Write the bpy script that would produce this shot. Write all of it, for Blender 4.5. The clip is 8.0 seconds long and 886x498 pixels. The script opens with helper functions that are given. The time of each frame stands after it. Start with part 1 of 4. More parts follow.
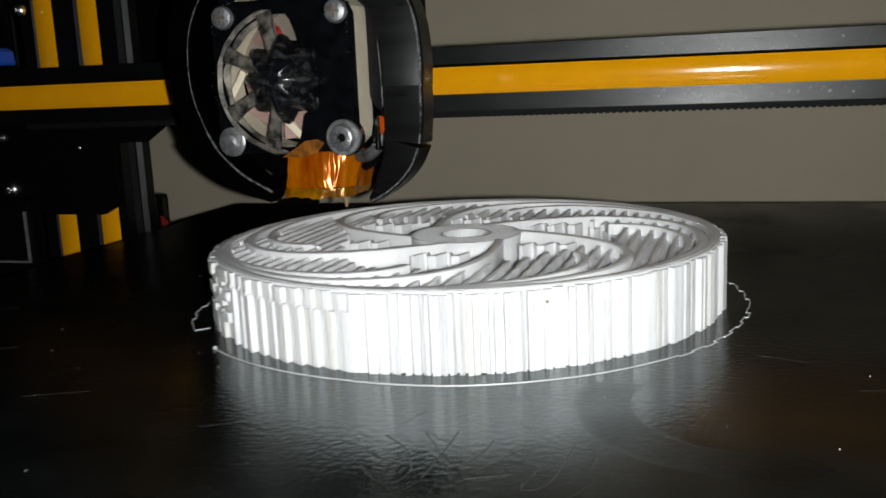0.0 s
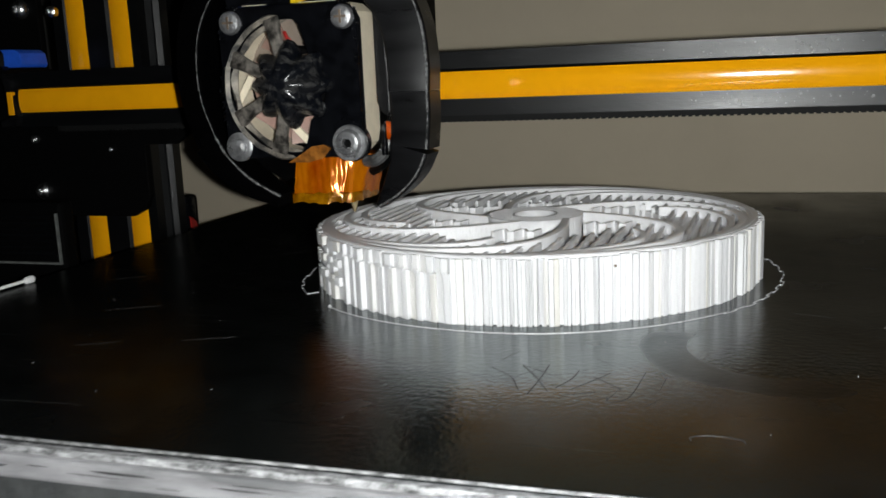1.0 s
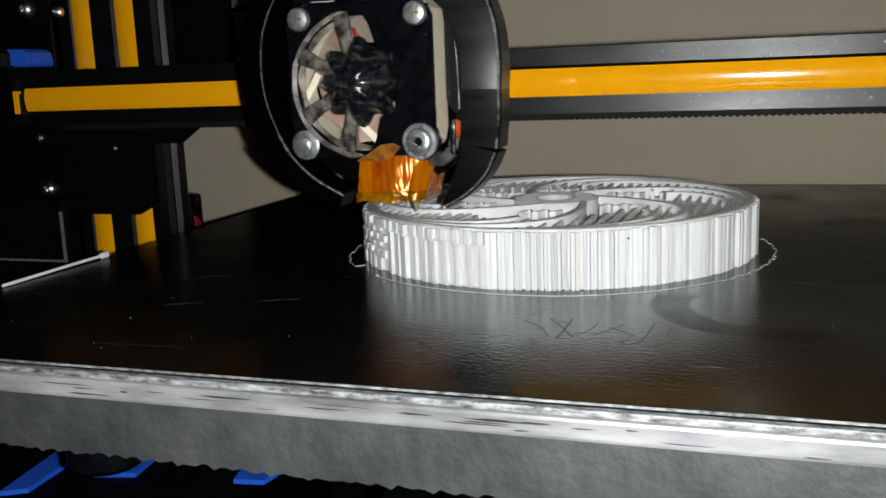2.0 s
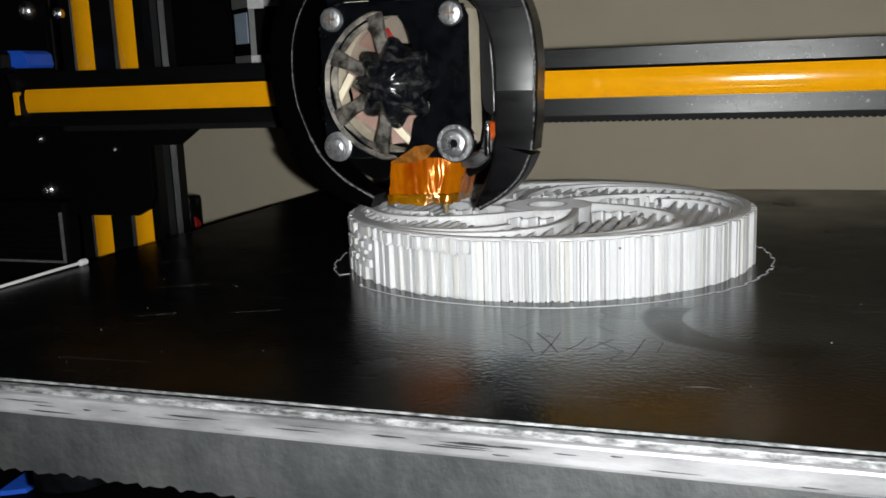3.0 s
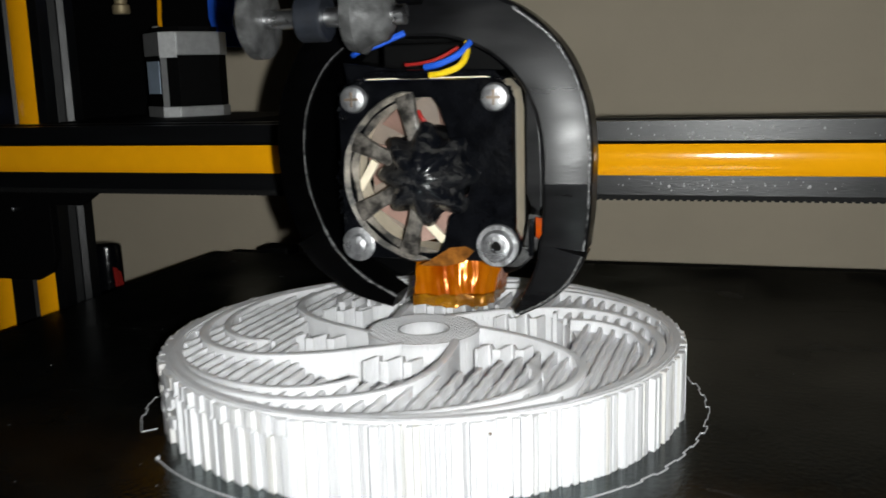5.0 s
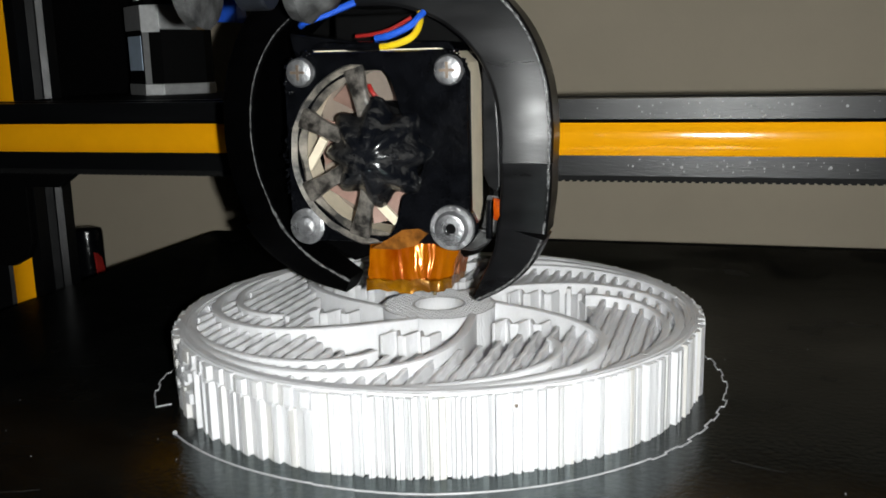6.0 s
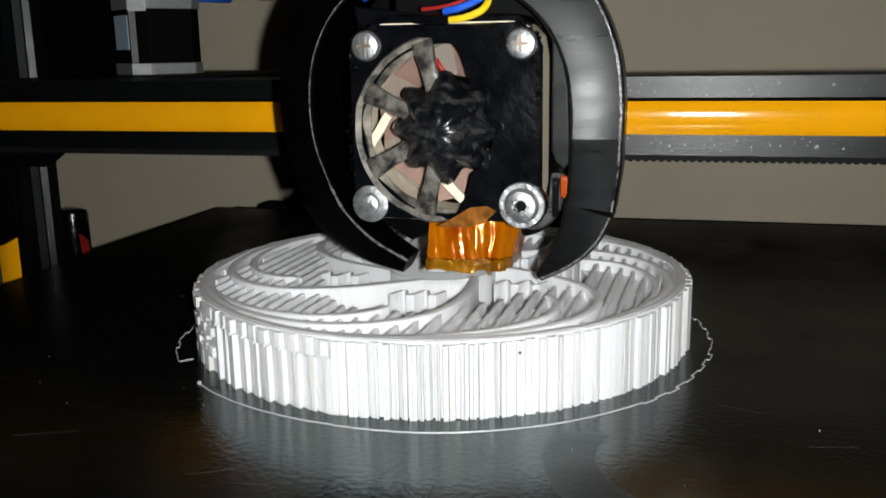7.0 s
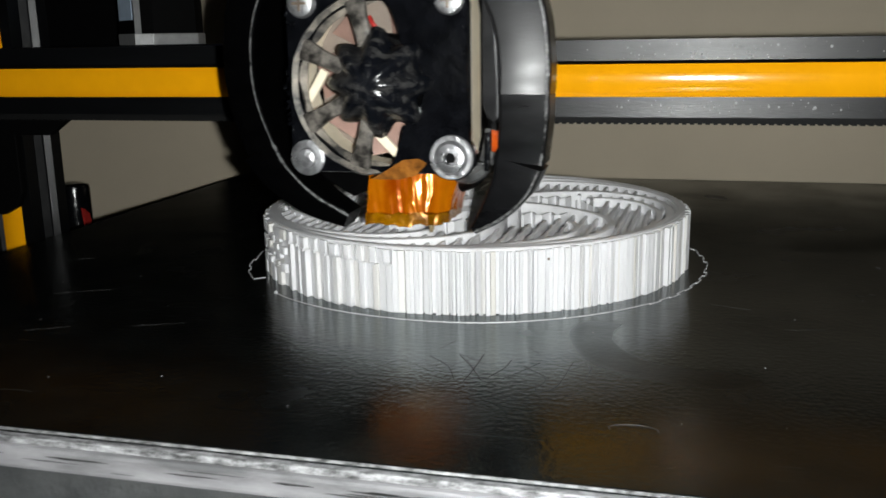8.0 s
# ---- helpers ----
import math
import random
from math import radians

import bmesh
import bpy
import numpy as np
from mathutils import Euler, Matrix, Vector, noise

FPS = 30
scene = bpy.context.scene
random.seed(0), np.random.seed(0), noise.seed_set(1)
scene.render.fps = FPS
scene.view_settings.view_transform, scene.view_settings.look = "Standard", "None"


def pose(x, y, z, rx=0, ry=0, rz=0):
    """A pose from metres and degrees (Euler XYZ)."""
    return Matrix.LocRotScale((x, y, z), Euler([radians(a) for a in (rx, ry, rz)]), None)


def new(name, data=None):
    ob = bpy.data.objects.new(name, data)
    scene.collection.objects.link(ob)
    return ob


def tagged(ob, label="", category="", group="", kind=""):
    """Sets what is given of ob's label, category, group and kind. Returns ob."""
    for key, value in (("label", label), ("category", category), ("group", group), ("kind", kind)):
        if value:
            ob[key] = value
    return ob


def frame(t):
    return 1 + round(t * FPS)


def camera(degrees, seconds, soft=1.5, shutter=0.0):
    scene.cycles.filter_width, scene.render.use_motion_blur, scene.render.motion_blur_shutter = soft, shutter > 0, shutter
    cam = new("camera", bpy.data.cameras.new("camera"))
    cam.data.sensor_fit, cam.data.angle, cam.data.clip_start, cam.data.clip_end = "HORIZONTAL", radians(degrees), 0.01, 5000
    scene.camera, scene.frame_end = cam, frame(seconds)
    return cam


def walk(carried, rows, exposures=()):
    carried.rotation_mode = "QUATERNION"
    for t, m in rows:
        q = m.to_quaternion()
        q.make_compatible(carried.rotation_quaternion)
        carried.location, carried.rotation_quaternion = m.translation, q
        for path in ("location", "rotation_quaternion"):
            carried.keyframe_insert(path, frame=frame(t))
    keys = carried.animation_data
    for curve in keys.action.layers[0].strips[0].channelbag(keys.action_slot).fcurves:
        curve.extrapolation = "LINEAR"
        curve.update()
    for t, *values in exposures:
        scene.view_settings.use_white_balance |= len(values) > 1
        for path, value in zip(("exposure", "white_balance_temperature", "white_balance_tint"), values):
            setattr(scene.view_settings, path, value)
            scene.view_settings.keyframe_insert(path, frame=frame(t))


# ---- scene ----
# Printer seen close up. Lengths below are in millimetres and turned to metres by MM.
MM = 0.001
cam = camera(51.46, 8.0, soft=1.6, shutter=0.5)
# seconds, x, y, z, yaw, pitch, roll of the hand-held camera
CAM = [
    (0, 56.07, -285.80, 55.66, 15.90, -10.95, 2.44),
    (0.5, 54.16, -284.41, 57.41, 16.88, -10.84, 2.34),
    (1, 52.64, -283.15, 57.40, 17.40, -11.01, 2.35),
    (1.5, 53.69, -283.01, 57.31, 17.89, -11.01, 2.21),
    (2, 55.31, -284.68, 57.22, 17.86, -10.94, 2.18),
    (2.2, 55.62, -284.72, 57.27, 17.89, -10.92, 2.16),
    (3.3, 57.45, -284.63, 57.40, 18.08, -10.77, 2.07),
    (3.5, 57.87, -284.31, 57.37, 18.08, -10.70, 2.11),
    (4, 60.01, -284.24, 58.04, 18.00, -10.60, 2.04),
    (4.5, 64.26, -276.82, 64.82, 17.16, -10.63, 1.93),
    (5, 64.86, -254.02, 77.15, 16.25, -10.87, 1.49),
    (5.2, 63.14, -250.88, 77.08, 16.02, -10.98, 1.46),
    (6.3, 56.85, -240.92, 73.42, 15.18, -12.13, 1.13),
    (6.5, 56.75, -240.86, 73.20, 15.05, -12.31, 1.06),
    (7, 56.73, -243.65, 71.75, 14.47, -12.51, 0.98),
    (7.5, 57.18, -245.99, 65.66, 14.18, -13.10, 0.98),
    (8, 56.22, -248.54, 64.73, 14.26, -13.06, 0.92),
]
PATH = [(t, pose(x * MM, y * MM, z * MM, 90 + p, r, w)) for t, x, y, z, w, p, r in CAM]
# travel of the bed along y and of the print head along x
BED = [(0, -0.0), (0.5, 21.7), (1, 41.4), (1.5, 61.3), (2, 74.3), (2.2, 72.4), (3.3, 57.9), (3.5, 52.0), (4, 42.8),
       (4.5, 31.6), (5, 20.4), (5.2, 16.7), (6.3, 42.6), (6.5, 46.8), (7, 47.1), (7.5, 69.3), (8, 84.0)]
HEAD = [(0, -0.3), (0.5, -7.7), (1, -7.8), (1.5, -0.8), (2, 11.7), (2.2, 16.1), (3.3, 28.3), (3.5, 36.1), (4, 52.7),
        (4.5, 62.3), (5, 55.2), (5.2, 52.2), (6.3, 43.2), (6.5, 45.9), (7, 60.7), (7.5, 59.1), (8, 45.2)]
HEAD_X = -51.0

# ---- world ----
world = bpy.data.worlds.new("room_dark")
world.use_nodes = True
world.node_tree.nodes["Background"].inputs[0].default_value = (1.0, 0.9, 0.75, 1)
world.node_tree.nodes["Background"].inputs[1].default_value = 0.01
scene.world = world
TORCH_RIGHT, TORCH_UP = 10.0, -2.0
TORCH_POWER = 27500.0
EXPOSURES = [(0, -0.3), (1, 0.02), (2, 0.2), (3.5, 0.15), (4, 0.22), (4.5, 0.13), (5, -0.2), (6.5, -0.28), (7, -0.22), (7.5, -0.02), (8, 0.02)]
walk(cam, PATH, EXPOSURES)


# ---- materials ----
def material(name, colour, rough=0.5, metal=0.0, vary=0.15, scale=200.0, bump=0.0, bump_scale=900.0, spec=0.5, stretch=(1, 1, 1),
             colour2=None, rough_vary=0.0, clear=0.0, trans=0.0, ior=1.5, low=0.35, high=0.68):
    mat = bpy.data.materials.new(name)
    mat.use_nodes = True
    nt = mat.node_tree
    b = nt.nodes["Principled BSDF"]
    co = nt.nodes.new("ShaderNodeTexCoord")
    mp = nt.nodes.new("ShaderNodeMapping")
    mp.inputs["Scale"].default_value = stretch
    nt.links.new(co.outputs["Object"], mp.inputs["Vector"])
    n1 = nt.nodes.new("ShaderNodeTexNoise")
    n1.inputs["Scale"].default_value, n1.inputs["Detail"].default_value = scale, 6
    n1.inputs["Roughness"].default_value = 0.65
    nt.links.new(mp.outputs[0], n1.inputs["Vector"])
    ramp = nt.nodes.new("ShaderNodeValToRGB")
    c2 = colour2 or tuple(min(1, c * (1 + vary)) for c in colour)
    c1 = colour if colour2 else tuple(c * (1 - vary) for c in colour)
    ramp.color_ramp.elements[0].position, ramp.color_ramp.elements[1].position = low, high
    ramp.color_ramp.elements[0].color, ramp.color_ramp.elements[1].color = (*c1, 1), (*c2, 1)
    nt.links.new(n1.outputs["Fac"], ramp.inputs[0])
    nt.links.new(ramp.outputs[0], b.inputs["Base Color"])
    b.inputs["Metallic"].default_value, b.inputs["Roughness"].default_value = metal, rough
    b.inputs["Specular IOR Level"].default_value = spec
    b.inputs["Coat Weight"].default_value = clear
    b.inputs["Coat Roughness"].default_value = 0.05
    b.inputs["Transmission Weight"].default_value = trans
    b.inputs["IOR"].default_value = ior
    if rough_vary:
        mr = nt.nodes.new("ShaderNodeMapRange")
        mr.inputs["To Min"].default_value, mr.inputs["To Max"].default_value = max(0.02, rough - rough_vary), min(1, rough + rough_vary)
        mr.inputs["From Min"].default_value, mr.inputs["From Max"].default_value = 0.3, 0.7
        n3 = nt.nodes.new("ShaderNodeTexNoise")
        n3.inputs["Scale"].default_value, n3.inputs["Detail"].default_value = scale * 0.35, 5
        nt.links.new(mp.outputs[0], n3.inputs["Vector"])
        nt.links.new(n3.outputs["Fac"], mr.inputs["Value"])
        nt.links.new(mr.outputs[0], b.inputs["Roughness"])
    if bump:
        n2 = nt.nodes.new("ShaderNodeTexNoise")
        n2.inputs["Scale"].default_value, n2.inputs["Detail"].default_value = bump_scale, 4
        nt.links.new(mp.outputs[0], n2.inputs["Vector"])
        bp = nt.nodes.new("ShaderNodeBump")
        bp.inputs["Strength"].default_value, bp.inputs["Distance"].default_value = bump, 0.0004
        nt.links.new(n2.outputs["Fac"], bp.inputs["Height"])
        nt.links.new(bp.outputs[0], b.inputs["Normal"])
        nt.links.new(bp.outputs[0], b.inputs["Coat Normal"])
    return mat


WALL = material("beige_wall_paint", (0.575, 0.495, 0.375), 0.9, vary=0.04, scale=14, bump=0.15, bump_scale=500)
# unseen walls, coloured darker than the back wall to keep reflections dark
DARK_WALL = material("dark_unseen_wall", (0.035, 0.033, 0.03), 0.9, vary=0.05, scale=5)
ROOM = material("darkened_unseen_room", (0.14, 0.125, 0.105), 0.9, vary=0.05, scale=5)
DESK = material("dark_desk_laminate", (0.02, 0.018, 0.016), 0.6, vary=0.3, scale=40)
ANOD = material("black_anodised_aluminium", (0.0018, 0.002, 0.0024), 0.36, vary=0.25, scale=300, bump=0.15, bump_scale=2500,
                stretch=(0.15, 1, 1), rough_vary=0.06, spec=0.34)
BLACK = material("black_powder_coat", (0.0011, 0.0011, 0.0012), 0.6, vary=0.3, scale=300, bump=0.1, spec=0.07)
ORANGE = material("orange_plastic_strip", (0.80, 0.34, 0.003), 0.11, vary=0.05, scale=60, bump=0.05, bump_scale=600)
PLA = material("white_printed_plastic", (0.75, 0.747, 0.76), 0.34, vary=0.04, scale=150, bump=0.6, bump_scale=1100, stretch=(1, 1, 0.35))
RECESS = material("worn_recess_steel", (0.20, 0.15, 0.11), 0.5, metal=0.6, vary=0.3)
SCRATCH = material("dull_scratch", (0.018, 0.018, 0.018), 0.55, vary=0.4, scale=900)
DIM_EDGE = material("worn_grey_edge", (0.10, 0.105, 0.10), 0.6, vary=0.3, scale=300)
# blacker copy of BLACK_PRINT for the left duct, its shade put into the colour
SHADED_PRINT = material("shaded_black_printed_plastic", (0.0008, 0.0008, 0.0009), 0.4, vary=0.4, scale=420, bump=0.1, bump_scale=2600, stretch=(0.3, 0.3, 1), spec=0.05)
SPECK = material("dried_speck", (0.22, 0.22, 0.22), 0.6, vary=0.4, scale=900)
pla = PLA.node_tree.nodes["Principled BSDF"]
pla.inputs["Subsurface Weight"].default_value = 0.5
pla.inputs["Subsurface Radius"].default_value = (1.0, 1.0, 0.95)
pla.inputs["Subsurface Scale"].default_value = 0.003
PLA_RIB = PLA.copy()
PLA_RIB.name = "white_ribbed_plastic"
nt = PLA_RIB.node_tree
one_rib, cream = nt.nodes.new("ShaderNodeNewGeometry"), nt.nodes.new("ShaderNodeMix")
pick = nt.nodes.new("ShaderNodeMapRange")
pick.inputs["From Min"].default_value, pick.inputs["From Max"].default_value = 0.72, 0.98
pick.inputs["To Max"].default_value = 0.8
nt.links.new(one_rib.outputs["Random Per Island"], pick.inputs["Value"])
cream.data_type = "RGBA"
b = nt.nodes["Principled BSDF"]
nt.links.new(pick.outputs[0], cream.inputs["Factor"])
nt.links.new(b.inputs["Base Color"].links[0].from_socket, cream.inputs["A"])
cream.inputs["B"].default_value = (0.66, 0.63, 0.57, 1)
nt.links.new(cream.outputs["Result"], b.inputs["Base Color"])
SKIRT = material("white_plastic_thread", (0.42, 0.42, 0.43), 0.4, vary=0.1, scale=400)
BLACK_PRINT = material("black_printed_plastic", (0.004, 0.004, 0.0045), 0.33, vary=0.5, scale=420, bump=0.06, bump_scale=2200,
                       stretch=(0.25, 0.25, 1), rough_vary=0.10, spec=0.19)
BLACK_GLOSS = material("black_melted_plastic", (0.0025, 0.0027, 0.0035), 0.14, vary=0.5, scale=350, bump=0.55, bump_scale=330, rough_vary=0.06, spec=0.45)
# scuffed duct edges, lightened in colour to stand in for their glint
SCUFF_GLINT = material("scuffed_glint_edge", (0.02, 0.02, 0.02), 0.25, scale=900, colour2=(0.20, 0.20, 0.20), bump=0.8, bump_scale=900)
MELTED = material("black_lumpy_plastic", (0.003, 0.0035, 0.005), 0.24, scale=420, low=0.5, high=0.8, colour2=(0.06, 0.058, 0.055), bump=0.7, bump_scale=500, stretch=(0.5, 1, 1), rough_vary=0.10, spec=0.42)
DUSTY = material("dusty_black_plastic", (0.010, 0.009, 0.008), 0.35, scale=330, low=0.40, high=0.70, colour2=(0.20, 0.18, 0.158), bump=0.5, bump_scale=700)
RIM_DUST = material("brown_dusty_plastic", (0.02, 0.018, 0.016), 0.55, scale=140, low=0.42, high=0.7, colour2=(0.32, 0.28, 0.23), bump=0.5, bump_scale=900)
BEIGE = material("beige_fan_plastic", (0.72, 0.63, 0.48), 0.42, vary=0.08, scale=200, bump=0.1)
FAN_BACK = material("taupe_fan_plastic", (0.19, 0.15, 0.12), 0.5, vary=0.12, scale=160)
BLADE = material("brown_fan_blade", (0.30, 0.185, 0.15), 0.4, vary=0.12, scale=200)
ZINC = material("dull_zinc_plate", (0.36, 0.36, 0.37), 0.34, metal=0.8, vary=0.35, scale=500, bump=0.5, bump_scale=1200, rough_vary=0.12)
STEEL = material("zinc_plated_steel", (0.62, 0.62, 0.63), 0.26, metal=1.0, vary=0.15, scale=600, bump=0.25, bump_scale=1500, rough_vary=0.1)
SILVER = material("bare_aluminium", (0.16, 0.16, 0.165), 0.42, metal=0.4, scale=110, colour2=(0.50, 0.49, 0.51), bump=0.4, bump_scale=300, rough_vary=0.12, stretch=(0.2, 1, 1))
CORNER = material("pale_aluminium", (0.62, 0.62, 0.62), 0.45, metal=0.3, vary=0.1, scale=500)
ALUCAST = material("grey_cast_aluminium", (0.34, 0.34, 0.34), 0.5, metal=0.7, vary=0.1, scale=300)
KAPTON = material("amber_polyimide_tape", (0.36, 0.055, 0.0), 0.17, metal=0.42, scale=90, colour2=(0.66, 0.20, 0.002), bump=1.0, bump_scale=190, clear=0.05, stretch=(1, 1, 0.4))
KAPTON_RED = material("red_brown_tape", (0.16, 0.012, 0.0), 0.2, scale=200, colour2=(0.40, 0.06, 0.0), bump=0.6, bump_scale=400)
KAPTON_BAKED = material("baked_yellow_tape", (0.20, 0.07, 0.0), 0.2, metal=0.4, scale=180, colour2=(0.52, 0.22, 0.002), bump=1.0, bump_scale=500, clear=0.6)
TAPE_FLAP = material("brown_tape_flap", (0.07, 0.025, 0.006), 0.15, scale=200, colour2=(0.32, 0.12, 0.02), bump=0.8, bump_scale=400, clear=0.6)
BRASS = material("dull_brass", (0.34, 0.27, 0.16), 0.55, metal=0.5, vary=0.2)
FOAM = material("grey_foil_foam", (0.030, 0.032, 0.033), 0.6, scale=75, colour2=(0.062, 0.064, 0.064), bump=1.0, bump_scale=420, spec=0.3)
GREY_EDGE = material("scuffed_pale_edge", (0.03, 0.03, 0.03), 0.5, scale=900, colour2=(0.40, 0.40, 0.41), stretch=(0.4, 1, 1), bump=0.6)
BLUE = material("blue_plastic", (0.015, 0.09, 0.55), 0.4, vary=0.15)
RED = material("red_plastic", (0.30, 0.015, 0.012), 0.45, vary=0.15)
YELLOW = material("yellow_wire_sheath", (0.75, 0.52, 0.01), 0.4, vary=0.06)
WHITE = material("white_plastic", (0.75, 0.75, 0.75), 0.4, vary=0.05)
RUBBER = material("black_rubber", (0.004, 0.004, 0.004), 0.7, vary=0.2, spec=0.15)
SLATE = material("slate_blue_plastic", (0.012, 0.014, 0.019), 0.45, vary=0.3, scale=300, bump=0.3)
SMOKY = material("smoky_grey_plastic", (0.02, 0.02, 0.02), 0.4, scale=260, colour2=(0.10, 0.10, 0.10), bump=0.7, bump_scale=500)
STICKER = material("pale_blue_sticker", (0.34, 0.42, 0.52), 0.5, vary=0.08)


def bed_sheet_material():
    """Worn black build surface: soft gloss, hairline scratches, faint smears."""
    mat = material("black_build_surface", (0.003, 0.0034, 0.0033), 0.20, vary=0.35, scale=90, bump=0.22, bump_scale=760, rough_vary=0.10, spec=0.5)
    nt = mat.node_tree
    b = nt.nodes["Principled BSDF"]
    b.inputs["Specular Tint"].default_value = (0.62, 0.92, 0.93, 1)
    co = nt.nodes.new("ShaderNodeTexCoord")
    mixes = []
    for turn, size in ((0.5, 9.0), (1.9, 7.0)):
        mp = nt.nodes.new("ShaderNodeMapping")
        mp.inputs["Rotation"].default_value = (0, 0, turn)
        mp.inputs["Scale"].default_value = (size, size * 40, 1)
        n = nt.nodes.new("ShaderNodeTexNoise")
        n.inputs["Scale"].default_value, n.inputs["Detail"].default_value = 5, 3
        nt.links.new(co.outputs["Object"], mp.inputs["Vector"])
        nt.links.new(mp.outputs[0], n.inputs["Vector"])
        r = nt.nodes.new("ShaderNodeMapRange")
        r.inputs["From Min"].default_value, r.inputs["From Max"].default_value = 0.68, 0.74
        nt.links.new(n.outputs["Fac"], r.inputs["Value"])
        mixes.append(r)
    add = nt.nodes.new("ShaderNodeMath")
    add.operation = "MAXIMUM"
    nt.links.new(mixes[0].outputs[0], add.inputs[0])
    nt.links.new(mixes[1].outputs[0], add.inputs[1])
    old = b.inputs["Roughness"].links[0].from_socket
    ma = nt.nodes.new("ShaderNodeMath")
    ma.operation = "MULTIPLY_ADD"
    ma.inputs[1].default_value = 0.12
    nt.links.new(add.outputs[0], ma.inputs[0])
    nt.links.new(old, ma.inputs[2])
    away = nt.nodes.new("ShaderNodeVectorMath")
    away.operation = "DISTANCE"
    away.inputs[1].default_value = (0.062, -0.137, 0.0)
    nt.links.new(co.outputs["Object"], away.inputs[0])
    band = nt.nodes.new("ShaderNodeMapRange")
    band.interpolation_type = "SMOOTHSTEP"
    band.inputs["From Min"].default_value, band.inputs["From Max"].default_value = 0.0165, 0.0190
    nt.links.new(away.outputs["Value"], band.inputs["Value"])
    band2 = nt.nodes.new("ShaderNodeMapRange")
    band2.interpolation_type = "SMOOTHSTEP"
    band2.inputs["From Min"].default_value, band2.inputs["From Max"].default_value = 0.0285, 0.0255
    nt.links.new(away.outputs["Value"], band2.inputs["Value"])
    xyz = nt.nodes.new("ShaderNodeSeparateXYZ")
    nt.links.new(co.outputs["Object"], xyz.inputs[0])
    side = nt.nodes.new("ShaderNodeMapRange")
    side.inputs["From Min"].default_value, side.inputs["From Max"].default_value = 0.085, 0.060
    nt.links.new(xyz.outputs["X"], side.inputs["Value"])
    near = nt.nodes.new("ShaderNodeMapRange")
    near.inputs["From Min"].default_value, near.inputs["From Max"].default_value = -0.122, -0.132
    nt.links.new(xyz.outputs["Y"], near.inputs["Value"])
    part_of = nt.nodes.new("ShaderNodeMath")
    part_of.operation = "MULTIPLY"
    nt.links.new(side.outputs[0], part_of.inputs[0])
    nt.links.new(near.outputs[0], part_of.inputs[1])
    both = nt.nodes.new("ShaderNodeMath")
    both.operation = "MULTIPLY"
    nt.links.new(band.outputs[0], both.inputs[0])
    nt.links.new(band2.outputs[0], both.inputs[1])
    arc = nt.nodes.new("ShaderNodeMath")
    arc.operation = "MULTIPLY"
    nt.links.new(both.outputs[0], arc.inputs[0])
    nt.links.new(part_of.outputs[0], arc.inputs[1])
    smear = nt.nodes.new("ShaderNodeMath")
    smear.operation = "MULTIPLY_ADD"
    smear.inputs[1].default_value = 0.15
    nt.links.new(arc.outputs[0], smear.inputs[0])
    nt.links.new(ma.outputs[0], smear.inputs[2])
    nt.links.new(smear.outputs[0], b.inputs["Roughness"])
    # gloss lowered at the left front corner and right side to darken their reflections
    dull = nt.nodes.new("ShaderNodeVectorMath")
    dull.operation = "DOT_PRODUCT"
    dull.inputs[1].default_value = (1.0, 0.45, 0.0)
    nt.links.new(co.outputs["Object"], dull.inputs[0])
    left_gloss = nt.nodes.new("ShaderNodeMapRange")
    left_gloss.interpolation_type = "SMOOTHSTEP"
    left_gloss.inputs["From Min"].default_value, left_gloss.inputs["From Max"].default_value = -0.108, -0.080
    left_gloss.inputs["To Min"].default_value, left_gloss.inputs["To Max"].default_value = 0.02, 0.70
    nt.links.new(dull.outputs["Value"], left_gloss.inputs["Value"])
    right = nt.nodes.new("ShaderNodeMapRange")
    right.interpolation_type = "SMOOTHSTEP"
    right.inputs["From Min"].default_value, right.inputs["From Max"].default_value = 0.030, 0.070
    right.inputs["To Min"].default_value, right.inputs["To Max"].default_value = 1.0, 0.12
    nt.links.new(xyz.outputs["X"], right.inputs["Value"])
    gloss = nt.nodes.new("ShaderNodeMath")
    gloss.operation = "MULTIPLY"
    nt.links.new(left_gloss.outputs[0], gloss.inputs[0])
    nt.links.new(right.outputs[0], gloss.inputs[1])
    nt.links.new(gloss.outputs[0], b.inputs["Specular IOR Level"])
    return mat


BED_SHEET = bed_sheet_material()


def glow_material(name, strength):
    mat = bpy.data.materials.new(name)
    mat.use_nodes = True
    b = mat.node_tree.nodes["Principled BSDF"]
    b.inputs["Base Color"].default_value = (0.8, 0.8, 0.8, 1)
    b.inputs["Emission Color"].default_value = (0.97, 1.0, 0.985, 1)
    b.inputs["Emission Strength"].default_value = strength
    return mat


GLOW = glow_material("white_led_glow", TORCH_POWER)


# ---- mesh helpers, all in millimetres ----
def thing(name, label, category, x=0, y=0, z=0, group="", kind=""):
    ob = new(name)
    ob.empty_display_size = 0.01
    ob.location = (x * MM, y * MM, z * MM)
    return tagged(ob, label, category, group, kind)


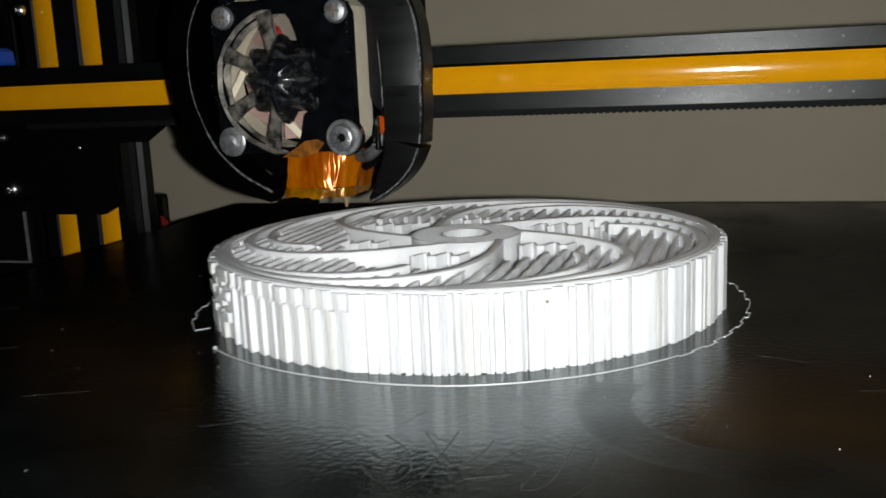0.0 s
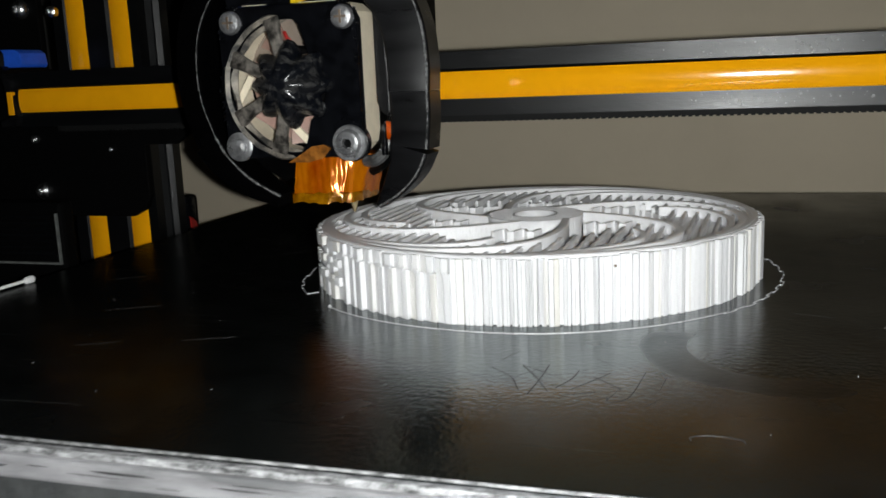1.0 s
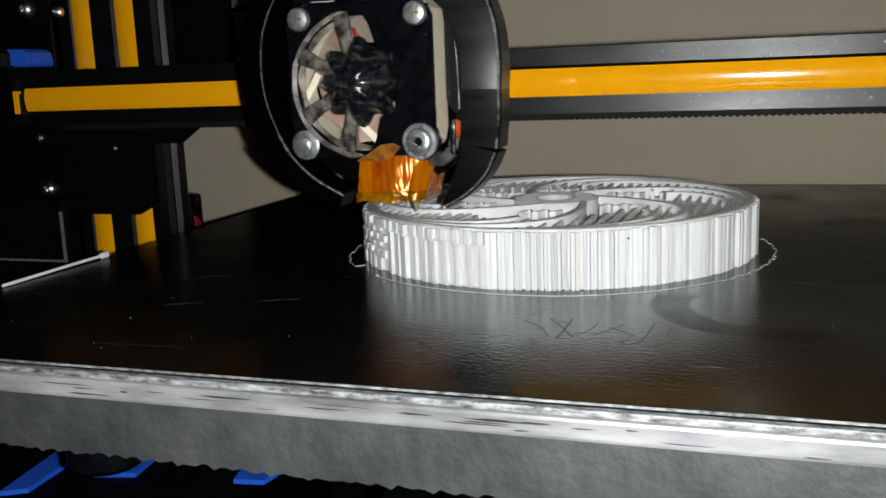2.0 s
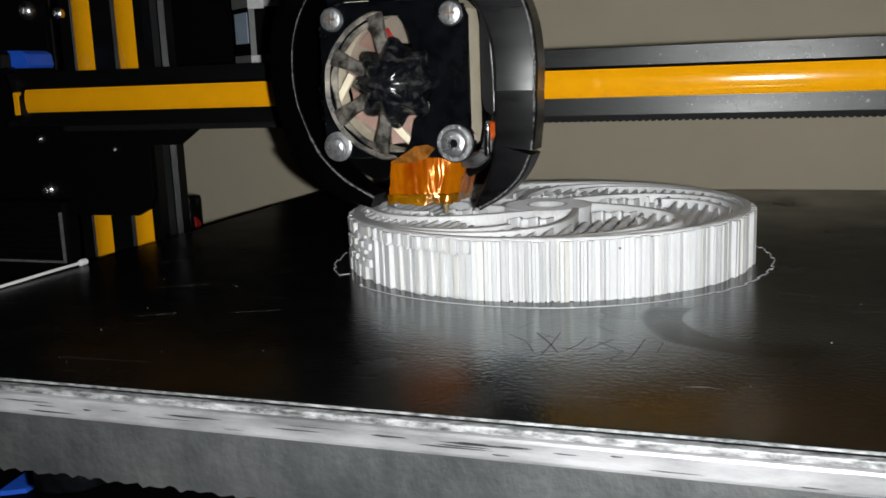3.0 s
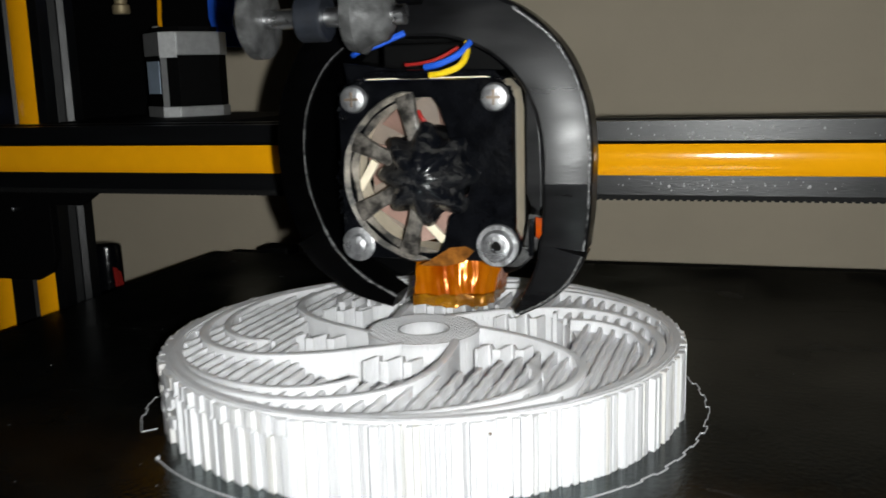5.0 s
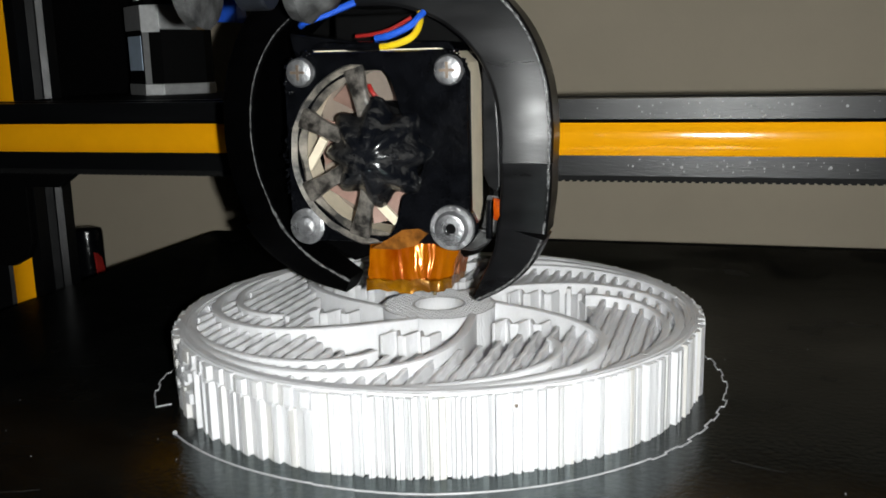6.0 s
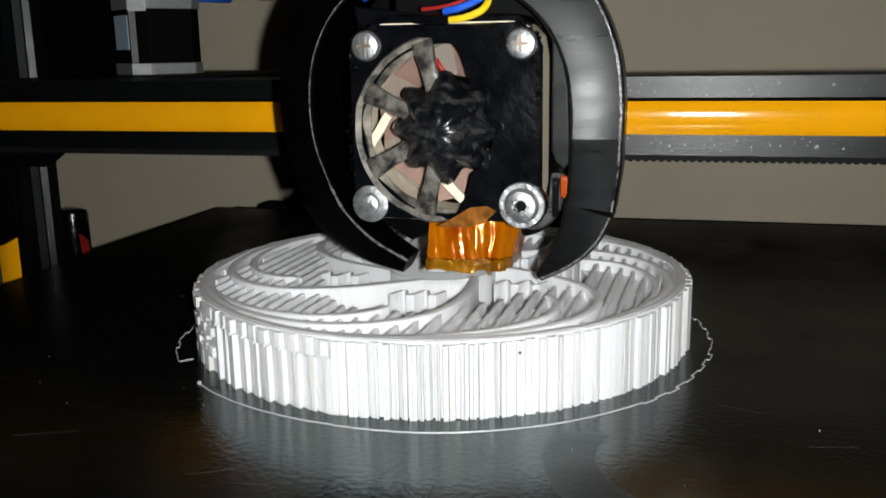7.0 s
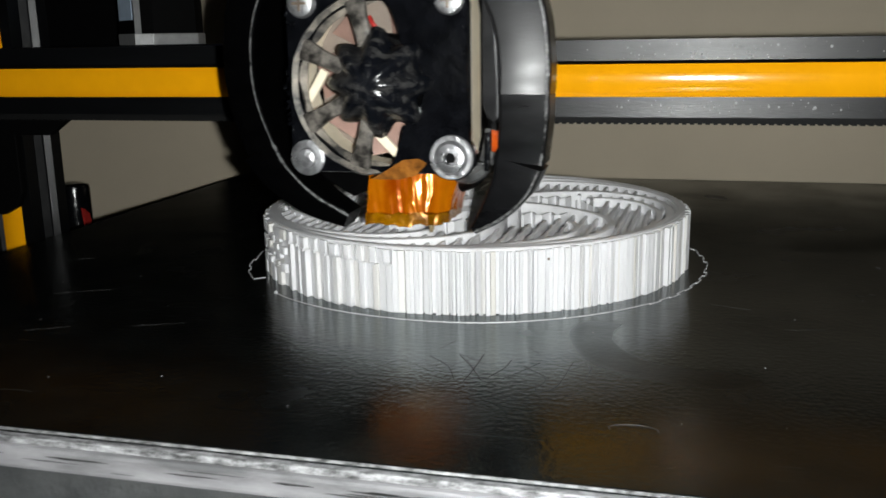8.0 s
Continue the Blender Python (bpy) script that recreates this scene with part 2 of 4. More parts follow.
def part(name, bm, mat, parent=None, label="", smooth=False, bevel=0.0, kind="", normals=True, sharp=38):
    if normals:
        bmesh.ops.recalc_face_normals(bm, faces=bm.faces)
    if bevel:
        bmesh.ops.bevel(bm, geom=[e for e in bm.edges if len(e.link_faces) == 2 and e.calc_face_angle(0) > 0.5], offset=bevel,
                        segments=2, affect="EDGES", profile=0.6)
    bmesh.ops.scale(bm, vec=(MM, MM, MM), verts=bm.verts)
    me = bpy.data.meshes.new(name)
    bm.to_mesh(me)
    bm.free()
    me.materials.append(mat)
    if smooth:
        me.polygons.foreach_set("use_smooth", [True] * len(me.polygons))
        me.set_sharp_from_angle(angle=radians(sharp))
    ob = new(name, me)
    ob.parent = parent
    return tagged(ob, label, kind=kind)


def box(bm, x0, x1, y0, y1, z0, z1):
    v = [bm.verts.new(p) for p in ((x0, y0, z0), (x1, y0, z0), (x1, y1, z0), (x0, y1, z0), (x0, y0, z1), (x1, y0, z1), (x1, y1, z1), (x0, y1, z1))]
    for f in ((3, 2, 1, 0), (4, 5, 6, 7), (0, 1, 5, 4), (1, 2, 6, 5), (2, 3, 7, 6), (3, 0, 4, 7)):
        bm.faces.new([v[i] for i in f])
    return bm


def boxed(*a):
    return box(bmesh.new(), *a)


def frame_of(axis):
    a = Vector(axis).normalized()
    u = a.cross(Vector((0, 0, 1)) if abs(a.z) < 0.9 else Vector((1, 0, 0))).normalized()
    return a, u, a.cross(u)


def lathe(bm, centre, axis, profile, seg=32):
    """profile: (distance along the axis, radius) from one end to the other."""
    a, u, w = frame_of(axis)
    c = Vector(centre)
    rings = []
    for d, r in profile:
        rings.append([bm.verts.new(c + a * d + (u * math.cos(2 * math.pi * i / seg) + w * math.sin(2 * math.pi * i / seg)) * max(r, 0.001)) for i in range(seg)])
    for r0, r1 in zip(rings, rings[1:]):
        for i in range(seg):
            bm.faces.new((r0[i], r0[(i + 1) % seg], r1[(i + 1) % seg], r1[i]))
    bm.faces.new(rings[0][::-1])
    bm.faces.new(rings[-1])
    return bm


def prism(bm, pts, axis, lo, hi):
    """Extrude a flat outline. axis y: pts are (x, z); z: (x, y); x: (y, z)."""
    put = {"y": lambda p, d: (p[0], d, p[1]), "z": lambda p, d: (p[0], p[1], d), "x": lambda p, d: (d, p[0], p[1])}[axis]
    a = [bm.verts.new(put(p, lo)) for p in pts]
    b = [bm.verts.new(put(p, hi)) for p in pts]
    n = len(pts)
    bm.faces.new(a)
    bm.faces.new(b[::-1])
    for i in range(n):
        bm.faces.new((a[i], b[i], b[(i + 1) % n], a[(i + 1) % n]))
    return bm


def smooth_path(points, step=5):
    """Catmull-Rom through the points (tuples of any length)."""
    p = [np.array(q, float) for q in points]
    p = [2 * p[0] - p[1]] + p + [2 * p[-1] - p[-2]]
    out = []
    for i in range(1, len(p) - 2):
        for k in range(step):
            t = k / step
            out.append(0.5 * (2 * p[i] + (p[i + 1] - p[i - 1]) * t + (2 * p[i - 1] - 5 * p[i] + 4 * p[i + 1] - p[i + 2]) * t * t
                              + (3 * p[i] - p[i - 1] - 3 * p[i + 1] + p[i + 2]) * t ** 3))
    return out + [p[-2]]


def duct(bm, path, corner=1.2, step=5, slope=0.0):
    """Sweep in the xz plane a chamfered box section; path rows: x, y of the middle, z, width, depth."""
    rows = smooth_path(path, step)
    rings = []
    for i, r in enumerate(rows):
        d = rows[min(i + 1, len(rows) - 1)] - rows[max(i - 1, 0)]
        n = Vector((d[2], 0, -d[0])).normalized()
        c = Vector((r[0], r[1], r[2]))
        w, h, k = r[3] / 2, r[4] / 2, min(corner, r[3] * 0.3, r[4] * 0.3)
        ring = []
        for a, b in ((w - k, -h), (w - k * 0.3, -h + k * 0.3), (w, -h + k), (w, h - k), (w - k, h), (-w + k, h), (-w, h - k), (-w, -h + k), (-w + k * 0.3, -h + k * 0.3), (-w + k, -h), (-w * 0.4, -h - w * 0.035), (w * 0.4, -h - w * 0.035)):
            ring.append(bm.verts.new(c + n * a + Vector((0, b + (slope * a if b < 0 else 0), 0))))
        rings.append(ring)
    m = len(rings[0])
    for r0, r1 in zip(rings, rings[1:]):
        for k in range(m):
            bm.faces.new((r0[k], r0[(k + 1) % m], r1[(k + 1) % m], r1[k]))
    bm.faces.new(rings[0][::-1])
    bm.faces.new(rings[-1])
    return bm


def glint_bead(bm, path, slope, rnd, step=9, thick=1.0):
    """A lumpy bead along one front edge of a duct, pale to paint in its glint."""
    rows = smooth_path(path, step)
    rings = []
    for i, r in enumerate(rows):
        d = rows[min(i + 1, len(rows) - 1)] - rows[max(i - 1, 0)]
        n = Vector((d[2], 0, -d[0])).normalized()
        a = -r[3] / 2 + 0.75
        c = Vector((r[0], r[1] - r[4] / 2 + slope * a + 0.12, r[2])) + n * a
        q = thick * (0.2 + 0.22 * rnd.random())
        rings.append([bm.verts.new(c + n * q * math.cos(k * 1.0472) + Vector((0, q * math.sin(k * 1.0472), 0))) for k in range(6)])
    for r0, r1 in zip(rings, rings[1:]):
        for k in range(6):
            bm.faces.new((r0[k], r0[(k + 1) % 6], r1[(k + 1) % 6], r1[k]))
    bm.faces.new(rings[0][::-1])
    bm.faces.new(rings[-1])
    return bm


def cable(bm, points, r, seg=8):
    rows = [Vector(q) for q in smooth_path(points, 5)]
    rings = []
    for i, c in enumerate(rows):
        a, u, w = frame_of(rows[min(i + 1, len(rows) - 1)] - rows[max(i - 1, 0)])
        rings.append([bm.verts.new(c + (u * math.cos(2 * math.pi * k / seg) + w * math.sin(2 * math.pi * k / seg)) * r) for k in range(seg)])
    for r0, r1 in zip(rings, rings[1:]):
        for k in range(seg):
            bm.faces.new((r0[k], r0[(k + 1) % seg], r1[(k + 1) % seg], r1[k]))
    bm.faces.new(rings[0][::-1])
    bm.faces.new(rings[-1])
    return bm


def v_slot(width, depth, half=4.7, slot=6.0):
    """Outline of a slotted extrusion as (a, b): 20 mm modules across the width, slots on all sides."""
    n = round(width / 20)
    out = []

    def side(ax, ay, dx, dy, nx, ny, length):
        for k in range(round(length / 20)):
            m = 20 * k + 10
            for s, d in ((-half, 0), (-3.1, 1.8), (-3.1, 2.4), (-5.4, 4.0), (-3.0, slot), (3.0, slot), (5.4, 4.0), (3.1, 2.4), (3.1, 1.8), (half, 0)):
                out.append((ax + dx * (m + s) + nx * d, ay + dy * (m + s) + ny * d))
    w, d = width, depth
    out.append((0, 0))
    side(0, 0, 1, 0, 0, 1, w)
    out.append((w, 0))
    side(w, 0, 0, 1, -1, 0, d)
    out.append((w, d))
    side(w, d, -1, 0, 0, -1, w)
    out.append((0, d))
    side(0, d, 0, -1, 1, 0, d)
    return out


# ---- room ----
def build_room():
    def slab(name, mat, label, category, *b):
        ob = part(name, boxed(*b), mat, kind="structure")
        return tagged(ob, label, category)
    slab("wall_back", WALL, "plain beige painted wall behind the printer", "wall", -360, 1500, 235, 300, -120, 1600)
    # added out of view so the bed's left side reflects something dark
    slab("unseen_wall_left", DARK_WALL, "added unseen side wall, dark to blacken the bed's reflections", "wall", -420, -360, -1800, 300, -120, 1600)
    slab("wall_right", ROOM, "unseen side wall closing the room, kept dark", "wall", 1500, 1570, -1800, 300, -120, 1600)
    slab("wall_front", ROOM, "unseen wall behind the viewer, kept dark", "wall", -420, 1570, -1870, -1800, -120, 1600)
    slab("ceiling", ROOM, "unseen ceiling closing the room, kept dark", "ceiling", -420, 1570, -1870, 300, 1600, 1660)
    slab("desk_top", DESK, "dark desk top under the printer", "desk", -420, 1570, -1870, 300, -180, -120)


# ---- printer frame ----
GZ0, GZ1 = 43.0, 63.0


def build_gantry():
    beam = thing("gantry_beam", "black anodised slotted aluminium gantry beam with orange strip", "printer beam")
    bm = bmesh.new()
    prism(bm, [(p[0], GZ0 + p[1]) for p in [(d, a) for a, d in v_slot(20, 20)]], "x", -203, 330)
    part("profile", bm, ANOD, beam)
    bm = bmesh.new()
    strip = [(-0.1, 48.3), (-0.75, 49.6), (-1.0, 51.2), (-1.05, 52.6), (-1.0, 54.0), (-0.75, 55.5), (-0.1, 56.8), (1.6, 55.6), (1.6, 49.5)]
    prism(bm, strip, "x", -201, 330)
    part("cover_strip", bm, ORANGE, beam, "glossy orange plastic slot cover", smooth=True)
    rnd = random.Random(5)
    bm = bmesh.new()
    for _ in range(130):
        x = min(130, max(10, rnd.gauss(66, 17)))
        z = rnd.choice((rnd.uniform(57.8, 62), rnd.uniform(44, 47.6)))
        r = rnd.choice((0.1, 0.14, 0.2, 0.3, 0.5)) * rnd.uniform(0.6, 1.1)
        lathe(bm, (x, 0.0, z), (0, -1, 0), ((-0.05, r), (0.03, r * 0.8), (0.05, r * 0.2)), 7)
    part("dried_specks", bm, SPECK, beam, "dried pale specks", kind="stuff")
    bm = bmesh.new()
    lathe(bm, (54.8, 0.1, 61.5), (0, -1, 0), ((-0.05, 0.9), (0.05, 0.8), (0.09, 0.3)), 9)
    part("nick", bm, BLACK, beam)
    belt = thing("timing_belt", "black toothed rubber belt running under the beam", "belt")
    bm = boxed(-190, 330, 5, 11, 41.0, 42.9)
    part("band", bm, RUBBER, belt)
    bm = bmesh.new()
    for i in range(260):
        x = -189 + 2 * i
        box(bm, x, x + 1.1, 5.05, 10.95, 40.65, 41.05)
    part("teeth", bm, RUBBER, belt, kind="stuff")


def build_upright():
    up = thing("upright_post", "black slotted aluminium upright with two orange strips", "printer post")
    x0, y0 = -203.2, 26.0
    bm = bmesh.new()
    prism(bm, [(x0 - 0.6 + a * 0.965, y0 + d) for a, d in v_slot(40, 20)], "z", -115, 420)
    part("profile", bm, ANOD, up)
    for k in (0, 1):
        c = x0 + 10 + 20 * k
        bm = bmesh.new()
        prism(bm, [(c - 4.2, y0 - 0.1), (c - 2.6, y0 - 0.7), (c, y0 - 0.9), (c + 2.6, y0 - 0.7), (c + 4.2, y0 - 0.1), (c + 3, y0 + 1.6), (c - 3, y0 + 1.6)], "z", -110, 128)
        part("cover_strip", bm, ORANGE, up, "orange plastic slot cover", smooth=True)


def bolt(parent, x, y, z, r=3.4, axis=(0, -1, 0), name="bolt"):
    bm = bmesh.new()
    lathe(bm, (x, y, z), axis, ((-1, r), (0.9, r), (r * 0.55, r * 0.85), (r * 0.8, r * 0.5), (r * 0.86, r * 0.34), (r * 0.3, r * 0.3)), 24)
    return part(name, bm, STEEL, parent, "domed steel bolt head", smooth=True)


def build_carriage_plate():
    pl = thing("carriage_plate", "black steel lift plate bolted behind the beam end", "plate")
    out = [(-250, 6), (-172, 6), (-166, 9), (-163.5, 14), (-163.5, 34), (-150, 34), (-137.5, 42.5), (-137.5, 46), (-206, 46), (-206, 120), (-250, 120)]
    bm = prism(bmesh.new(), out, "y", 20.4, 23.4)
    part("plate", bm, BLACK, pl, bevel=0.4)
    bolt(pl, -213.5, 20, 87.3, 3.6)
    bolt(pl, -199, 20, 85.5, 2.2)
    bolt(pl, -212.5, 20, 16.3, 3.4)
    bolt(pl, -214, 20, 37.0, 1.6)
    bolt(pl, -178.5, 20, 32.5, 0.8)
    bm = boxed(-222, -200, -6, 20, 62.6, 64)
    lathe(bm, (-216, 8, 64), (0, 0, 1), ((0, 9), (1, 10), (6, 10), (7.5, 9)), 32)
    ob = thing("belt_knob", "bright blue plastic knob at the beam end", "knob")
    part("knob", prism(bmesh.new(), [(-225, 64.8), (-200.8, 64.8), (-200.2, 66), (-200.8, 70), (-203, 71.4), (-225, 72)], "y", 2, 16), BLUE, ob, bevel=0.5)
    part("bracket", bm, BLACK, ob)
    tb = thing("beam_end_clamp", "small scuffed dark clamp round the beam end", "clamp")
    bm = prism(bmesh.new(), [(-209, 65), (-206, 65.5), (-203, 60), (-201, 47), (-202, 43.5), (-209, 43), (-209, 45.5), (-204.6, 46.5), (-205.6, 58), (-207, 62.5), (-209, 62.5)], "y", -2.5, 1.5)
    part("clip", bm, BLACK_PRINT, tb, bevel=0.4)
    part("tongue", boxed(-204.6, -202.2, -2.9, -1.0, 47.5, 56), ORANGE, tb, bevel=0.3)
    bx = thing("control_box", "black control box with a pale framed vent", "control box")
    part("body", boxed(-330, -175.5, -16, -9, -110, 17), BLACK, bx, bevel=1.5)
    bm = boxed(-300, -177, -17.0, -16, -5.5, -4.8)
    box(bm, -177.7, -177, -17.0, -16, -4.8, 13)
    part("frame", bm, DIM_EDGE, bx, "pale vent frame")
    for i in range(7):
        part("louvre", boxed(-300, -180, -16.4, -16, -2 + 2.2 * i, -1.2 + 2.2 * i), ANOD, bx)


def build_motor():
    mo = thing("stepper_motor", "black stepper motor with cast grey end caps", "motor", -131.5, 66, 0)
    mo.rotation_euler = (0, 0, radians(-37.8))
    h = 13.3

    def octagon(r, c):
        return [(-r + c, -r), (r - c, -r), (r, -r + c), (r, r - c), (r - c, r), (-r + c, r), (-r, r - c), (-r, -r + c)]
    part("stator", prism(bmesh.new(), octagon(h - 0.4, 5.0), "z", 67.2, 86), BLACK, mo)
    part("cap", prism(bmesh.new(), octagon(h, 4.8), "z", 63.2, 67.2), ALUCAST, mo, "cast grey end cap", bevel=0.4)
    part("cap", prism(bmesh.new(), octagon(h, 4.8), "z", 86, 94.6), ALUCAST, mo, "cast grey end cap", bevel=0.4)
    part("sticker", boxed(-6.5, 6.5, -h + 0.1, -h + 0.5, 72, 84), STICKER, mo, "pale blue sticker")
    r = h - 0.4
    strip = [(r - 4.9, -r - 0.05), (r - 3.2, -r + 1.65), (r - 3.5, -r + 1.95), (r - 5.2, -r + 0.25)]
    part("corner_strip", prism(bmesh.new(), strip, "z", 67.2, 86), ALUCAST, mo, "bare metal motor corner")
    for z0, z1 in ((63.4, 67.0), (85.2, 94.4)):
        strip = [(h - 4.6, -h - 0.12), (h + 0.12, -h + 4.6), (h - 0.2, -h + 4.9), (h - 4.9, -h + 0.2)]
        part("corner_face", prism(bmesh.new(), strip, "z", z0, z1), CORNER, mo, "pale corner face")
    part("stud", lathe(bmesh.new(), (-5, -9, 94.6), (0, 0, 1), ((0, 1.6), (2.4, 1.6), (2.8, 1.1)), 16), ALUCAST, mo, smooth=True)
    part("mount_plate", prism(bmesh.new(), octagon(h - 2.5, 4.8), "z", 94.6, 96.6), BLACK, mo)
    br = thing("motor_bracket", "black steel bracket behind the beam", "bracket")
    part("shelf", boxed(-163, -92, 20.5, 94.5, 60.8, 63.1), BLACK, br, bevel=0.3)
    part("back_plate", prism(bmesh.new(), [(-222, 52), (-141, 52), (-141, 96), (-110, 96), (-110, 160), (-222, 160)], "y", 94.5, 97.5), BLACK, br, bevel=0.3)
    wr = thing("feeder_arm", "bright blue feeder arm above the motor", "feeder")
    part("arm", prism(bmesh.new(), [(-130, 101), (-127, 91), (-125.5, 89.5), (-113, 88.8), (-112, 90.5), (-111, 135), (-130, 135)], "y", 82, 90), BLUE, wr, bevel=0.6)
    part("lever", boxed(-140, -112, 90.5, 93, 96.6, 135), BLACK, wr)
    part("gear", lathe(bmesh.new(), (-173.8, 88, 104.5), (0, 0, 1), ((0, 3.2), (0.6, 3.6), (3.4, 3.6), (4.2, 2.6), (9, 2.6)), 20), BRASS, wr, "brass drive gear", smooth=True)
    part("filament", cable(bmesh.new(), [(-155.8, 88, 97), (-155.9, 88, 102), (-155.4, 88, 109), (-154.6, 88, 130)], 0.9), ORANGE, wr, "orange filament", smooth=True)
    jar = thing("pen_pot", "small dark pot with a red strip behind the post", "pot")
    part("pot", lathe(bmesh.new(), (-209, 110, -30), (0, 0, 1), ((0, 6), (1, 7), (30, 7), (31.5, 6.6), (32, 5)), 24), BLACK_GLOSS, jar, smooth=True)
    part("red_strip", prism(bmesh.new(), [(-201.5, -30), (-198.6, -30), (-202.4, -9), (-203.4, -8)], "y", 106, 110), RED, jar)
    part("stand", boxed(-218, -196, 100, 120, -120, -30), BLACK, jar)


def build_base():
    base = thing("base_frame", "black slotted aluminium base frame with blue strips", "printer frame")
    bm = bmesh.new()
    prism(bm, [(x, -62 + d) for x, d in [(-25 + a, d) for a, d in v_slot(40, 20)]], "y", -330, 300)
    part("rail", bm, ANOD, base)
    for x in (-168, 110):
        part("side_rail", boxed(x, x + 70, -330, 300, -115, -62.2), BLACK, base, bevel=0.6)
    for pts in ([(-153, -84), (-146, -80), (-150, -20), (-162, -20)], [(-133.5, -66), (-120.5, -63), (-126, -20), (-131, -20)],
                [(-88, -60), (-78.5, -58.5), (-72, -20), (-96, -20)], [(-35, -60.5), (-25, -53), (-24, -20), (-36, -20)]):
        part("blue_strip", prism(bmesh.new(), pts, "z", -62, -60.5), BLUE, base, "blue plastic strip")
    part("cross_beam", boxed(-204, 330, 26, 66, -115, -63), BLACK, base, bevel=0.6)
    return base


# ---- moving bed ----
def build_bed():
    bed = thing("heated_bed", "black build plate on a scuffed aluminium bed with grey foam", "printer bed")
    x0, x1, y0, y1 = -150, 162, -207.6, 90
    rnd0 = random.Random(8)
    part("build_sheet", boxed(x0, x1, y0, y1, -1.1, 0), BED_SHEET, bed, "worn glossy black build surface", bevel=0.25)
    part("sheet_rim", boxed(x0, x1, y0 - 0.25, y0 - 0.05, -0.55, -0.1), GREY_EDGE, bed, "pale frayed sheet edge")
    part("glass_edge", boxed(x0 - 0.4, x1 + 0.4, y0 - 1.0, y1 + 0.4, -2.6, -1.25), GREY_EDGE, bed, "pale scuffed plate edge", bevel=0.3)
    part("aluminium_plate", boxed(x0 - 0.8, x1 + 0.8, y0 - 1.8, y1 + 0.8, -6.9, -2.6), SILVER, bed, "bare scratched aluminium plate", bevel=0.7)
    part("rear_tray", boxed(-156, 168, y1 - 20, 119, -11, -4.8), BLACK, bed, "dull black rear tray", bevel=0.4)
    part("edge_block", boxed(-139, -124, 108, 121, -6, -1.2), BLACK, bed, bevel=1.6)
    bm = bmesh.new()
    for i in range(70):
        x, y, r = rnd0.uniform(-140, 120), rnd0.uniform(-200, -20), rnd0.choice((0.07, 0.09, 0.16)) * rnd0.uniform(0.6, 1.2)
        if math.hypot(x - WX, y - WY) > 66:
            lathe(bm, (x, y, 0), (0, 0, 1), ((0, r), (0.12, r * 0.7), (0.2, r * 0.2)), 6)
    part("dust", bm, SPECK, bed, "fine pale dust", kind="stuff")
    bm = bmesh.new()
    for x, y, ang, length in ((-96, -128, 28, 14), (-120, -96, 35, 9), (-72, -193, 2, 22), (15, -161, 60, 9), (17, -158, -35, 8), (24, -166, 10, 7), (33, -169, 75, 6), (-60, -150, 24, 12), (-84, -158, 30, 10), (70, -110, -20, 10), (85, -125, 12, 9), (5, -172, 40, 5), (10, -150, 70, 7), (-20, -158, 30, 9), (40, -172, 60, 5), (28, -150, -50, 6)):
        dx, dy = math.cos(radians(ang)), math.sin(radians(ang))
        pts = [(x + dx * length * (u / 8 - 0.5) + rnd0.uniform(-0.3, 0.3), y + dy * length * (u / 8 - 0.5) + rnd0.uniform(-0.3, 0.3)) for u in range(9)]
        ribbon(bm, pts, rnd0.uniform(0.1, 0.22), 0.0, 0.02)
    # scribbled scrape marks in front of the print
    for pts in ([(13.8, -156), (17, -161), (21.2, -169.4)], [(18, -171.6), (18.6, -163), (18.8, -154.7)], [(22.3, -167.6), (24.4, -162), (25, -157)],
                [(25, -168), (28, -163), (31, -157.5)], [(32, -170.5), (32.7, -172.9), (35.8, -169.8), (37.4, -156.1)], [(40.7, -165.1), (41.4, -158)],
                [(24, -171), (30, -168.4)], [(8, -158), (13, -163), (16, -170)], [(28, -160), (34, -166)]):
        ribbon(bm, smooth_path(pts), rnd0.uniform(0.25, 0.42), 0.0, 0.025)
    part("surface_wear", bm, SCRATCH, bed, "fine grey scratch marks", kind="stuff")
    loop = [(50.9 + 4.2 * math.cos(a), -186.3 + 1.9 * math.sin(a)) for a in (3.6, 3.0, 2.4, 1.8, 1.2, 0.5, -0.2)]
    part("loose_thread", ribbon(bmesh.new(), smooth_path(loop), 0.26, 0.0, 0.06), SCRATCH, bed, "loose pale plastic thread")
    bm = bmesh.new()
    rnd = random.Random(3)
    n = 220
    rows = []
    for j in range(4):
        rows.append([])
        for i in range(n + 1):
            x = x0 + (x1 - x0) * i / n
            z = -7.0 - 12.7 * j / 3 + (rnd.uniform(-0.5, 0.5) * 0.6 + 0.35 * math.sin(i * 2.1) if j == 3 else 0)
            rows[-1].append(bm.verts.new((x, y0 - 0.6 - (0.5 if j in (1, 2) else 0) + rnd.uniform(-0.25, 0.25), z)))
    back = [bm.verts.new((v.co.x, y1 - 4, v.co.z)) for v in rows[-1]]
    top = [bm.verts.new((v.co.x, y1 - 4, -7.0)) for v in rows[0]]
    rows = [top] + rows + [back]
    for a, b in zip(rows, rows[1:] + [top]):
        for i in range(n):
            bm.faces.new((a[i], a[i + 1], b[i + 1], b[i]))
    for e in (0, n):
        bm.faces.new([r[e] for r in rows])
    part("insulation", bm, FOAM, bed, "dirty grey foil-faced foam", smooth=True)
    bm = bmesh.new()
    for i in range(34):
        x, w, z = rnd.uniform(x0, x1 - 20), rnd.uniform(2, 16), rnd.uniform(-6.2, -3.8)
        d = rnd.uniform(0.08, 0.3)
